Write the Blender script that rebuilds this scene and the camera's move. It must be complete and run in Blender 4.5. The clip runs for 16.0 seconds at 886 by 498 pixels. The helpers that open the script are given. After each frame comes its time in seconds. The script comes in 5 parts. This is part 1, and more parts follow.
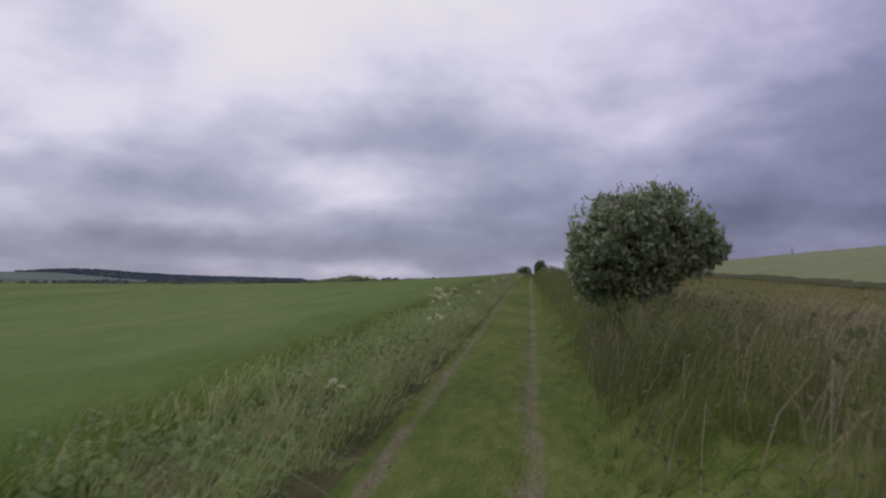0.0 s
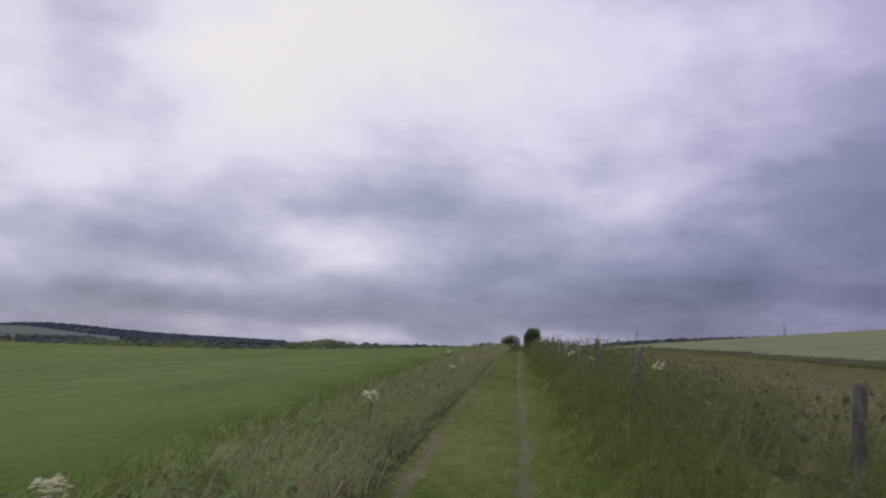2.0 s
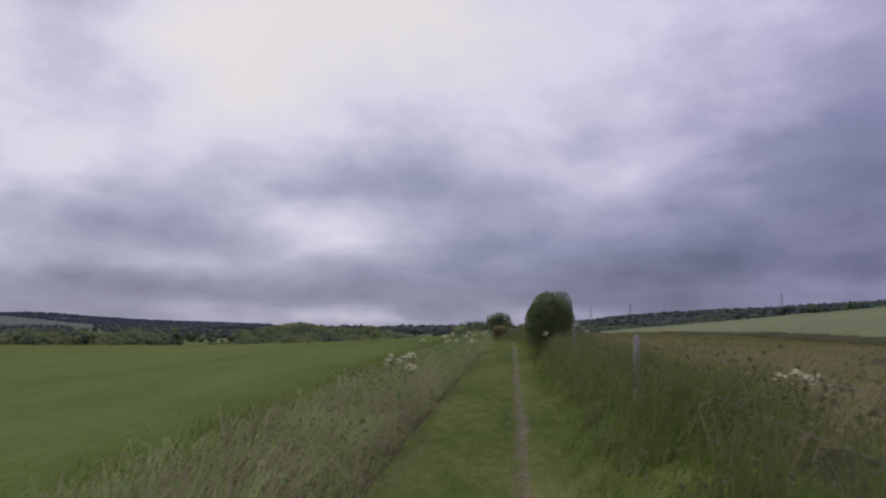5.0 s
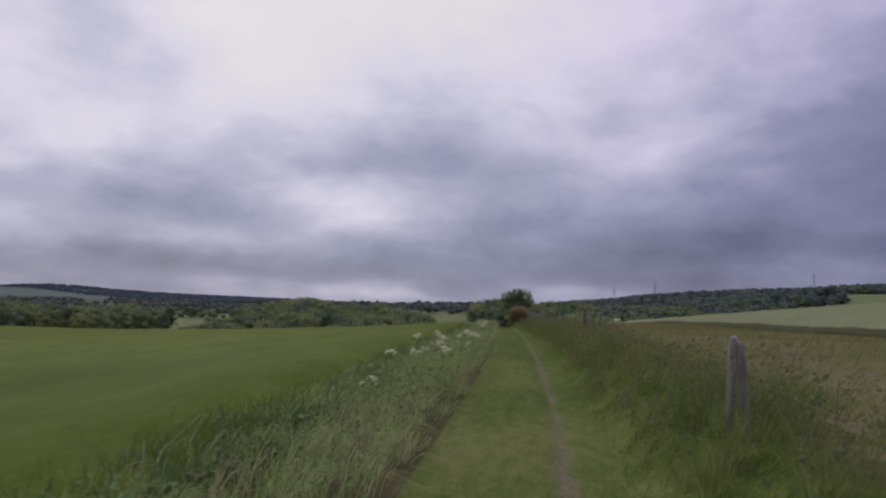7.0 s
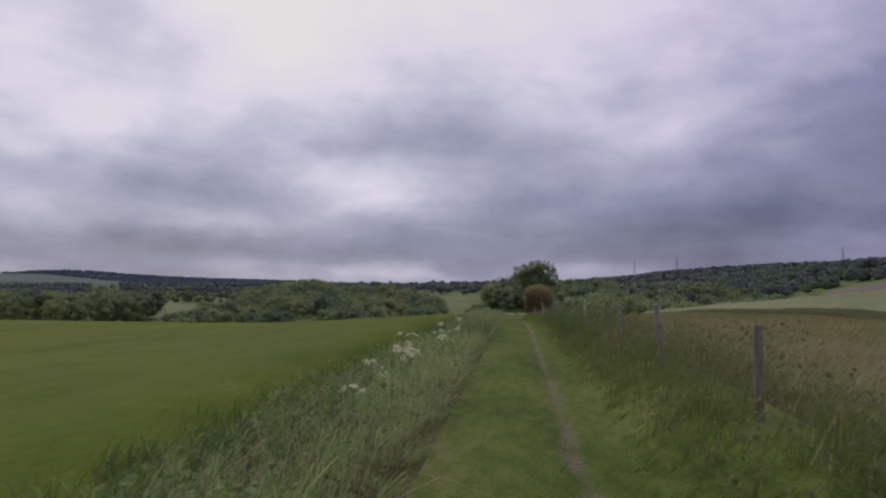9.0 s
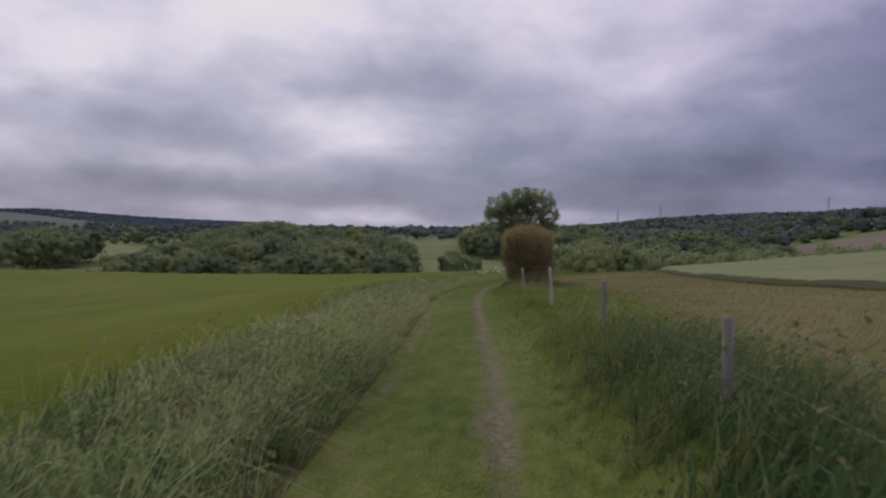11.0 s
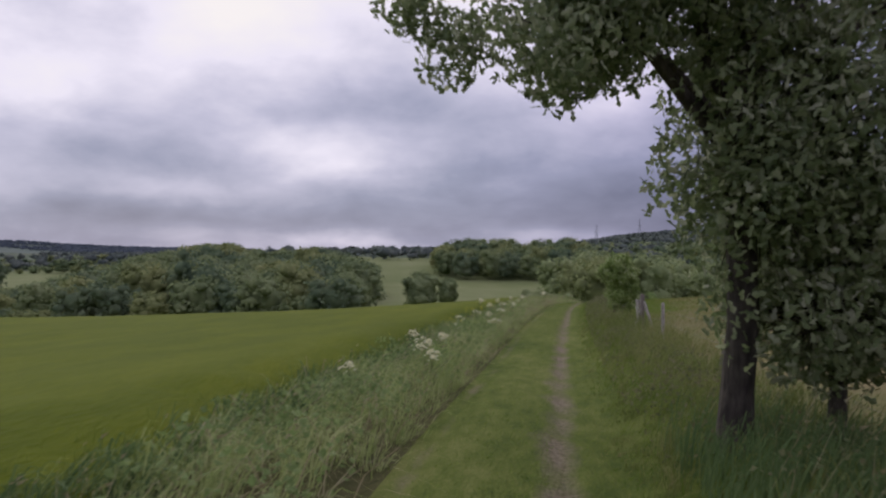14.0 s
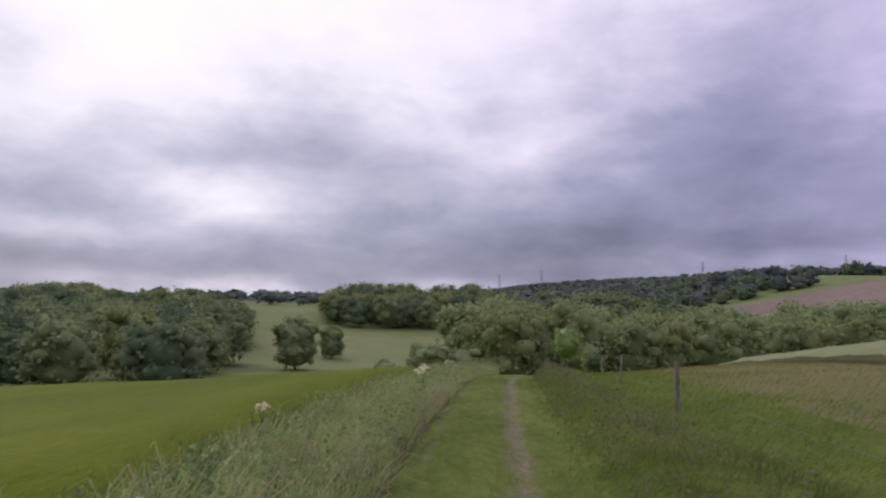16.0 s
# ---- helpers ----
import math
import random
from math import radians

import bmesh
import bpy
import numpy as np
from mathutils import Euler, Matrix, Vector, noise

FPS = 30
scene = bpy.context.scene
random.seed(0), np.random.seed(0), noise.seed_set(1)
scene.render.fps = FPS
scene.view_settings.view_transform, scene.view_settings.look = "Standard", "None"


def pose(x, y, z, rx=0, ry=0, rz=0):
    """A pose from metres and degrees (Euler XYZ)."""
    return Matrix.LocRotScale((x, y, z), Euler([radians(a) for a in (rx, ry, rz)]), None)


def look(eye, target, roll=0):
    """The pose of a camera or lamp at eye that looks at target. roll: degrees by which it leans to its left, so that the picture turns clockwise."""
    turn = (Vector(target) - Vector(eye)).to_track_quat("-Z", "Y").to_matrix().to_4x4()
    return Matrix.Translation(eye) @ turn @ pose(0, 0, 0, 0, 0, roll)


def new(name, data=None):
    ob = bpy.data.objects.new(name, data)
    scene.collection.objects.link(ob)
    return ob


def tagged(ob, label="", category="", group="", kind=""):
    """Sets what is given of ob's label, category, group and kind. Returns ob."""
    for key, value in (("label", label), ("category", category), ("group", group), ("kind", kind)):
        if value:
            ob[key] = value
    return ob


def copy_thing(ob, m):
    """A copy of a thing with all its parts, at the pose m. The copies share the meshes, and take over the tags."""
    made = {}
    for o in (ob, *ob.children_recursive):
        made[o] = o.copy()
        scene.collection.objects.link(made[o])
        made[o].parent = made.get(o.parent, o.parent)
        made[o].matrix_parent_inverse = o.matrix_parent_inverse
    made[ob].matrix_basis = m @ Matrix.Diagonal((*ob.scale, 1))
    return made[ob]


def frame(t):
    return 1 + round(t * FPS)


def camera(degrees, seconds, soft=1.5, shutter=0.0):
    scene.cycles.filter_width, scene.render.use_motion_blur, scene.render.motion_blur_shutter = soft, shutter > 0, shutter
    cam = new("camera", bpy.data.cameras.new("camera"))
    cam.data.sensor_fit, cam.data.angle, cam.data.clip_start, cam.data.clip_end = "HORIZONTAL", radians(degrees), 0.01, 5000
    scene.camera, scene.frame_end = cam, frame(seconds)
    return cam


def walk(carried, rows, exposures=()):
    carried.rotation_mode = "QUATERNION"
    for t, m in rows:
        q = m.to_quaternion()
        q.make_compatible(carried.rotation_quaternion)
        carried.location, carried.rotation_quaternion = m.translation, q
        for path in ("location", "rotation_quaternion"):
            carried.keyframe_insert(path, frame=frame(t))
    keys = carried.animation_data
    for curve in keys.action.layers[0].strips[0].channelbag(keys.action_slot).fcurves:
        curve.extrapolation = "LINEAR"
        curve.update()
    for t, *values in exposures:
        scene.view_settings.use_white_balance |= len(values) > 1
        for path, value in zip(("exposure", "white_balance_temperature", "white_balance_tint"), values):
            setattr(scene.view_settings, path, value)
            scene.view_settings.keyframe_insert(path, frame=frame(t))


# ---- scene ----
cam = camera(61.86, 16.0, soft=2.3, shutter=0.06)
PATH = [
    (0.0, pose(-0.000, 0.000, 2.100, 92.27, -0.76, 6.11)),
    (0.5, pose(0.157, 10.670, 2.265, 97.00, -1.34, 3.62)),
    (1.0, pose(0.255, 21.368, 2.445, 92.51, -1.58, 4.36)),
    (1.5, pose(0.245, 32.121, 2.657, 95.08, -2.13, 5.66)),
    (2.0, pose(0.296, 42.897, 2.894, 97.43, -2.59, 5.05)),
    (2.5, pose(0.238, 53.729, 3.138, 97.37, -1.75, 3.67)),
    (3.0, pose(0.160, 64.597, 3.380, 95.40, -2.57, 5.96)),
    (3.5, pose(0.146, 75.487, 3.610, 95.39, -2.00, 5.97)),
    (4.0, pose(0.461, 86.355, 3.787, 95.89, -1.30, 3.96)),
    (6.5, pose(1.279, 141.525, 4.555, 94.95, -1.35, 5.71)),
    (7.0, pose(1.441, 152.224, 4.647, 94.00, -1.78, 5.95)),
    (7.5, pose(1.559, 162.770, 4.686, 95.09, -1.11, 4.88)),
    (8.0, pose(1.344, 173.271, 4.677, 93.63, 0.66, 5.77)),
    (8.5, pose(1.218, 183.722, 4.597, 93.10, -0.78, 7.47)),
    (11.0, pose(0.608, 235.648, 3.881, 88.19, -1.73, 5.88)),
    (11.5, pose(-0.109, 245.838, 3.628, 90.55, -0.80, 7.90)),
    (12.0, pose(-0.928, 255.852, 3.202, 91.92, -1.75, 7.70)),
    (12.5, pose(-1.545, 265.855, 2.875, 93.84, -3.81, 5.91)),
    (13.0, pose(-1.882, 275.160, 2.379, 91.73, -2.28, 6.59)),
    (13.5, pose(-1.874, 284.245, 1.783, 91.54, -1.25, 7.25)),
    (14.0, pose(-1.506, 294.237, 1.326, 89.90, -0.27, 4.02)),
    (14.5, pose(-0.899, 304.718, 0.886, 89.36, 0.52, 0.06)),
    (15.0, pose(-0.152, 315.103, 0.310, 88.83, -0.96, 1.33)),
    (15.5, pose(0.825, 324.993, -0.028, 90.30, -0.80, -0.86)),
    (16.0, pose(1.819, 335.236, -0.393, 93.76, -1.25, -3.45)),
]
walk(cam, PATH, [(0.0, 0.05, 6450, 10), (2.0, 0.1, 6450, 10), (3.5, 0.0, 6450, 10), (8.5, 0.0, 6550, 10), (11.0, 0.03, 6700, 10), (12.0, 0.27, 6750, 9.5), (13.0, 0.24, 6750, 9.5), (14.0, 0.27, 6650, 10), (15.0, 0.43, 6750, 10), (16.0, 0.44, 6800, 10.2)])


# ---- world: a broken overcast sky, soft light ----
SUN_AZ, SUN_EL = radians(-32), radians(38)
world = bpy.data.worlds.new("sky")
scene.world = world
world.use_nodes = True
WT = world.node_tree
WT.nodes.clear()


def wn(kind, **inputs):
    n = WT.nodes.new(kind)
    for key, value in inputs.items():
        put(n, key, value, WT)
    return n


def put(n, key, value, tree):
    """Sets or links one input, named or counted (i0, i1...)."""
    k = int(key[1:]) if key[0] == "i" and key[1:].isdigit() else key.replace("_", " ")
    if isinstance(value, bpy.types.NodeSocket):
        tree.links.new(value, n.inputs[k])
    else:
        n.inputs[k].default_value = value


def wmath(op, a, b=0.0, c=None):
    n = WT.nodes.new("ShaderNodeMath")
    n.operation = op
    put(n, "i0", a, WT)
    put(n, "i1", b, WT)
    if c is not None:
        put(n, "i2", c, WT)
    return n.outputs[0]


def wmix(f, a, b):
    n = WT.nodes.new("ShaderNodeMix")
    n.data_type = "RGBA"
    put(n, "i0", f, WT)
    put(n, "i6", a, WT)
    put(n, "i7", b, WT)
    return n.outputs[2]


geo = WT.nodes.new("ShaderNodeTexCoord").outputs["Generated"]
split = wn("ShaderNodeSeparateXYZ", i0=geo).outputs
up = wmath("MAXIMUM", split[2], 0.0)
flat = WT.nodes.new("ShaderNodeCombineXYZ")
den = wmath("ADD", up, 0.22)
put(flat, "i0", wmath("DIVIDE", split[0], den), WT)
put(flat, "i1", wmath("DIVIDE", split[1], den), WT)
big = wn("ShaderNodeTexNoise", Vector=flat.outputs[0], Scale=1.9, Detail=6.0, Roughness=0.5, Distortion=0.2).outputs[0]
streak = WT.nodes.new("ShaderNodeMapping")
put(streak, "i0", geo, WT)
streak.inputs["Scale"].default_value = (2.6, 2.6, 4.9)
fine = wn("ShaderNodeTexNoise", Vector=streak.outputs[0], Scale=2.5, Detail=7.0, Roughness=0.53, Distortion=0.15).outputs[0]
az = wmath("MULTIPLY", wmath("ARCTAN2", split[0], split[1]), 57.2958)
el = wmath("MULTIPLY", wmath("ARCSINE", split[2]), 57.2958)
warp = wn("ShaderNodeTexNoise", Vector=streak.outputs[0], Scale=2.6, Detail=4.0).outputs[1]
wsp = wn("ShaderNodeSeparateXYZ", i0=warp).outputs
az = wmath("ADD", az, wmath("MULTIPLY_ADD", wsp[0], 10.0, -5.0))
el = wmath("ADD", el, wmath("MULTIPLY_ADD", wsp[1], 3.6, -1.8))
# clouds of the broken layer: azimuth, elevation, spreads (degrees), brightness
CLOUDS = [
    (-18.5, 17.5, 3.6, 2.6, 0.18), (-13, 24, 8, 3.5, 0.22), (-16, 20, 10, 6, 0.14), (-33.5, 10.7, 3.4, 2.2, 0.18), (-30, 14, 10, 4.5, 0.11),
    (-30, 19, 5, 3.5, -0.05), (-38, 18, 2.5, 6, 0.16), (-14.2, 7.2, 4.6, 1.2, 0.21), (-7, 6.8, 5, 1.4, 0.10), (-24.3, 4.1, 3.2, 0.9, 0.17),
    (-36, 4.5, 3, 1.0, 0.10), (-27.5, 7.3, 6, 1.4, -0.15), (-5.2, 11.2, 4.2, 2.2, -0.15), (-14, 10.3, 5, 1.3, -0.08), (11.5, 12.6, 3.0, 1.8, 0.09),
    (7, 9.5, 5, 2.5, 0.05), (17, 9.2, 2.2, 1.2, 0.08), (3.5, 4.3, 12, 2.2, -0.17), (24, 13, 8, 9, -0.185), (-14, 2.2, 16, 1.3, -0.13),
    (-30, 2.0, 10, 1.3, -0.10), (20, 4, 12, 2.5, -0.13), (24, 8, 10, 4, -0.12), (8, 18, 8, 5, 0.11), (20, 19, 4, 2.5, 0.07), (-1, 24, 24, 6, 0.18),
    (-12, 0.3, 4, 0.5, 0.20), (26, 2.8, 10, 0.7, 0.13), (6, 0.9, 4, 0.6, 0.10),
]
lum = wmath("MULTIPLY_ADD", big, 0.28, wmath("MULTIPLY_ADD", fine, 0.50, 0.172))
for a, e, sa, se, s in CLOUDS:
    da = wmath("MULTIPLY", wmath("SUBTRACT", az, a), 1.0 / sa)
    de = wmath("MULTIPLY", wmath("SUBTRACT", el, e), 1.0 / se)
    r2 = wmath("ADD", wmath("MULTIPLY", da, da), wmath("MULTIPLY", de, de))
    lum = wmath("MULTIPLY_ADD", wmath("EXPONENT", wmath("MULTIPLY", r2, -0.5)), s, lum)
strip = wmath("EXPONENT", wmath("MULTIPLY", wmath("POWER", wmath("MULTIPLY", wmath("SUBTRACT", el, 1.4), 1.0 / 3.2), 2.0), -0.5))
lum = wmath("MULTIPLY_ADD", strip, -0.10, lum)
ramp = WT.nodes.new("ShaderNodeValToRGB")
WT.links.new(lum, ramp.inputs[0])
cr = ramp.color_ramp
cr.elements[0].position, cr.elements[0].color = 0.10, (0.115, 0.125, 0.205, 1)
cr.elements[1].position, cr.elements[1].color = 0.98, (0.76, 0.725, 0.755, 1)
for pos, col in ((0.38, (0.243, 0.256, 0.38, 1)), (0.58, (0.425, 0.42, 0.565, 1)), (0.78, (0.675, 0.645, 0.78, 1))):
    cr.elements.new(pos).color = col
clear = WT.nodes.new("ShaderNodeTexSky")
clear.sky_type, clear.sun_disc = "NISHITA", False
clear.sun_elevation, clear.sun_rotation = SUN_EL, SUN_AZ
thin = WT.nodes.new("ShaderNodeVectorMath")
thin.operation = "SCALE"
WT.links.new(clear.outputs[0], thin.inputs[0])
thin.inputs["Scale"].default_value = 0.10
tone = WT.nodes.new("ShaderNodeMix")
tone.data_type, tone.blend_type = "RGBA", "MULTIPLY"
put(tone, "i0", 1.0, WT)
put(tone, "i6", ramp.outputs[0], WT)
put(tone, "i7", wmix(wmath("SMOOTH_MIN", wmath("MAXIMUM", wmath("MULTIPLY_ADD", az, 1 / 40, 0.1), 0.0), 1.0, 0.2), (1.0, 1.0, 0.985, 1), (1.02, 0.945, 1.06, 1)), WT)
zenith = wmath("MULTIPLY_ADD", wmath("SMOOTH_MIN", wmath("MAXIMUM", wmath("MULTIPLY_ADD", el, 1 / 36, -32 / 36), 0.0), 1.0, 0.2), 0.85, 1.0)
bright = WT.nodes.new("ShaderNodeVectorMath")
bright.operation = "SCALE"
WT.links.new(tone.outputs[2], bright.inputs[0])
WT.links.new(zenith, bright.inputs["Scale"])
bg = wn("ShaderNodeBackground", Color=wmix(0.95, thin.outputs[0], bright.outputs[0]), Strength=1.0)
WT.links.new(bg.outputs[0], WT.nodes.new("ShaderNodeOutputWorld").inputs[0])

sun = bpy.data.lights.new("sun", "SUN")
sun.energy, sun.angle, sun.color = 0.8, radians(35), (1.0, 0.96, 0.9)
sun_ob = new("sun", sun)
sun_ob.matrix_world = look((math.sin(SUN_AZ) * math.cos(SUN_EL), math.cos(SUN_AZ) * math.cos(SUN_EL), math.sin(SUN_EL)), (0, 0, 0))


# ---- materials ----
def material(name, stops, rough=0.75, island=0.5, scales=((0.35, 0.5), (6.0, 0.35)), bump=0.0, bump_scale=40.0, per_object=0.0, spec=0.25, stretch=(1, 1, 1), through_leaf=0.0):
    """A surface whose colour runs along stops, driven by noise at several scales and by chance from piece to piece."""
    m = bpy.data.materials.new(name)
    m.use_nodes = True
    t = m.node_tree
    bsdf = t.nodes["Principled BSDF"]
    bsdf.inputs["Roughness"].default_value = rough
    bsdf.inputs["Specular IOR Level"].default_value = spec
    pos = t.nodes.new("ShaderNodeNewGeometry").outputs
    place = t.nodes.new("ShaderNodeMapping")
    place.inputs["Scale"].default_value = stretch
    t.links.new(pos["Position"], place.inputs[0])
    total = None

    def add(sock, weight):
        nonlocal total
        n = t.nodes.new("ShaderNodeMath")
        n.operation = "MULTIPLY_ADD"
        t.links.new(sock, n.inputs[0])
        n.inputs[1].default_value = weight
        if total is None:
            n.inputs[2].default_value = 0.0
        else:
            t.links.new(total, n.inputs[2])
        total = n.outputs[0]

    weight = sum(w for _, w in scales) + island + per_object
    for s, w in scales:
        n = t.nodes.new("ShaderNodeTexNoise")
        t.links.new(place.outputs[0], n.inputs["Vector"])
        n.inputs["Scale"].default_value, n.inputs["Detail"].default_value = s, 4.0
        stretchy = t.nodes.new("ShaderNodeMapRange")
        t.links.new(n.outputs[0], stretchy.inputs[0])
        stretchy.inputs[1].default_value, stretchy.inputs[2].default_value = 0.28, 0.72
        add(stretchy.outputs[0], w / weight)
    if island:
        add(pos["Random Per Island"], island / weight)
    if per_object:
        add(t.nodes.new("ShaderNodeObjectInfo").outputs["Random"], per_object / weight)
    r = t.nodes.new("ShaderNodeValToRGB")
    t.links.new(total, r.inputs[0])
    el_ = r.color_ramp.elements
    n_ = len(stops)
    el_[0].position, el_[0].color = 0.2, (*stops[0], 1)
    el_[1].position, el_[1].color = 0.8, (*stops[-1], 1)
    for i in range(1, n_ - 1):
        el_.new(0.2 + 0.6 * i / (n_ - 1)).color = (*stops[i], 1)
    t.links.new(r.outputs[0], bsdf.inputs["Base Color"])
    if through_leaf:
        thin_ = t.nodes.new("ShaderNodeBsdfTranslucent")
        t.links.new(r.outputs[0], thin_.inputs["Color"])
        both = t.nodes.new("ShaderNodeMixShader")
        both.inputs[0].default_value = through_leaf
        t.links.new(bsdf.outputs[0], both.inputs[1])
        t.links.new(thin_.outputs[0], both.inputs[2])
        t.links.new(both.outputs[0], t.nodes["Material Output"].inputs["Surface"])
    if bump:
        n = t.nodes.new("ShaderNodeTexNoise")
        t.links.new(place.outputs[0], n.inputs["Vector"])
        n.inputs["Scale"].default_value, n.inputs["Detail"].default_value = bump_scale, 6.0
        b = t.nodes.new("ShaderNodeBump")
        b.inputs["Strength"].default_value, b.inputs["Distance"].default_value = bump, 0.05
        t.links.new(n.outputs[0], b.inputs["Height"])
        t.links.new(b.outputs[0], bsdf.inputs["Normal"])
    return m


def lane_material():
    """Mown grass that wears away to bare earth where the wheels run."""
    m = material("mown_lane_with_worn_earth", [(0.055, 0.085, 0.018), (0.104, 0.134, 0.028), (0.168, 0.183, 0.055)], rough=0.9, island=0, bump=0.9, bump_scale=25, scales=((0.5, 0.5), (5.0, 0.4), (40.0, 0.3)), stretch=(1, 0.35, 1), spec=0.04)
    t = m.node_tree
    bsdf = t.nodes["Principled BSDF"]
    grass = bsdf.inputs["Base Color"].links[0].from_socket
    geom = t.nodes.new("ShaderNodeNewGeometry")
    place = t.nodes.new("ShaderNodeMapping")
    place.inputs["Scale"].default_value = (1, 0.4, 1)
    t.links.new(geom.outputs["Position"], place.inputs[0])
    patchy = t.nodes.new("ShaderNodeTexNoise")
    t.links.new(place.outputs[0], patchy.inputs["Vector"])
    patchy.inputs["Scale"].default_value, patchy.inputs["Detail"].default_value = 2.2, 7.0
    stones = t.nodes.new("ShaderNodeTexNoise")
    t.links.new(geom.outputs["Position"], stones.inputs["Vector"])
    stones.inputs["Scale"].default_value, stones.inputs["Detail"].default_value = 14.0, 5.0
    earth = t.nodes.new("ShaderNodeValToRGB")
    t.links.new(stones.outputs[0], earth.inputs[0])
    earth.color_ramp.elements[0].position, earth.color_ramp.elements[0].color = 0.3, (0.10, 0.084, 0.046, 1)
    earth.color_ramp.elements[1].position, earth.color_ramp.elements[1].color = 0.75, (0.28, 0.24, 0.165, 1)
    wear = t.nodes.new("ShaderNodeAttribute")
    wear.attribute_name = "wear"
    total = t.nodes.new("ShaderNodeMath")
    total.operation = "ADD"
    t.links.new(wear.outputs["Fac"], total.inputs[0])
    t.links.new(patchy.outputs[0], total.inputs[1])
    soft_ = t.nodes.new("ShaderNodeMapRange")
    t.links.new(total.outputs[0], soft_.inputs[0])
    soft_.inputs[1].default_value, soft_.inputs[2].default_value = 0.78, 1.22
    mix = t.nodes.new("ShaderNodeMix")
    mix.data_type = "RGBA"
    t.links.new(soft_.outputs[0], mix.inputs[0])
    t.links.new(grass, mix.inputs[6])
    t.links.new(earth.outputs[0], mix.inputs[7])
    t.links.new(mix.outputs[2], bsdf.inputs["Base Color"])
    return m


def fields_material():
    """Far fields: one crop colour to each field, with mottling."""
    m = material("far_farmland", [(0.85, 0.85, 0.85), (1.1, 1.1, 1.1)], rough=0.95, island=0, scales=((0.012, 0.5), (0.06, 0.3)), spec=0.04)
    t = m.node_tree
    bsdf = t.nodes["Principled BSDF"]
    mottle = bsdf.inputs["Base Color"].links[0].from_socket
    geom = t.nodes.new("ShaderNodeNewGeometry")
    place = t.nodes.new("ShaderNodeMapping")
    place.inputs["Scale"].default_value = (1, 0.55, 0)
    t.links.new(geom.outputs["Position"], place.inputs[0])
    cells = t.nodes.new("ShaderNodeTexVoronoi")
    t.links.new(place.outputs[0], cells.inputs["Vector"])
    cells.inputs["Scale"].default_value = 0.0065
    crop = t.nodes.new("ShaderNodeValToRGB")
    t.links.new(cells.outputs["Color"], crop.inputs[0])
    crop.color_ramp.interpolation = "CONSTANT"
    e = crop.color_ramp.elements
    e[0].position, e[0].color = 0.0, (0.075, 0.10, 0.065, 1)
    e[1].position, e[1].color = 0.78, (0.17, 0.175, 0.115, 1)
    for p_, c_ in ((0.35, (0.10, 0.128, 0.075, 1)), (0.5, (0.115, 0.135, 0.085, 1)), (0.6, (0.085, 0.112, 0.072, 1)), (0.84, (0.11, 0.13, 0.08, 1)), (0.93, (0.19, 0.15, 0.13, 1))):
        e.new(p_).color = c_
    mul = t.nodes.new("ShaderNodeMix")
    mul.data_type, mul.blend_type = "RGBA", "MULTIPLY"
    mul.inputs[0].default_value = 1.0
    t.links.new(crop.outputs[0], mul.inputs[6])
    t.links.new(mottle, mul.inputs[7])
    t.links.new(mul.outputs[2], bsdf.inputs["Base Color"])
    return m


M_LANE = lane_material()
M_SOIL = material("shaded_verge_soil", [(0.05, 0.055, 0.02), (0.08, 0.08, 0.032), (0.115, 0.105, 0.05)], rough=0.95, island=0, bump=1.0, bump_scale=12, spec=0.04)
M_PASTURE = material("valley_pasture", [(0.12, 0.15, 0.058), (0.155, 0.182, 0.075), (0.195, 0.21, 0.1)], rough=0.9, island=0, scales=((0.006, 0.5), (0.05, 0.4), (0.6, 0.2)), spec=0.04)
M_MEADOW = material("hay_meadow_ground", [(0.102, 0.115, 0.042), (0.148, 0.142, 0.058), (0.2, 0.162, 0.084)], rough=0.95, island=0, bump=0.4, bump_scale=10, scales=((0.05, 0.5), (0.7, 0.4), (8.0, 0.3)), spec=0.04)
M_PLOUGH = material("ploughed_red_soil", [(0.16, 0.125, 0.10), (0.20, 0.155, 0.125), (0.24, 0.19, 0.155)], rough=0.95, island=0, scales=((0.01, 0.5), (0.2, 0.3)), spec=0.04)
M_FAR = fields_material()
M_CROP = material("green_barley", [(0.0608, 0.0848, 0.0039), (0.0902, 0.1155, 0.0065), (0.1313, 0.1484, 0.0117)], rough=0.8, island=0.25, scales=((0.03, 0.5), (0.35, 0.45), (5.0, 0.3)), bump=1.0, bump_scale=7, stretch=(1.6, 0.45, 1), spec=0.04)
M_EARS = material("barley_ears", [(0.1274, 0.1522, 0.0096), (0.1715, 0.1943, 0.0168), (0.2254, 0.2415, 0.0360)], rough=0.8, island=0.4, through_leaf=0.5, spec=0.04)


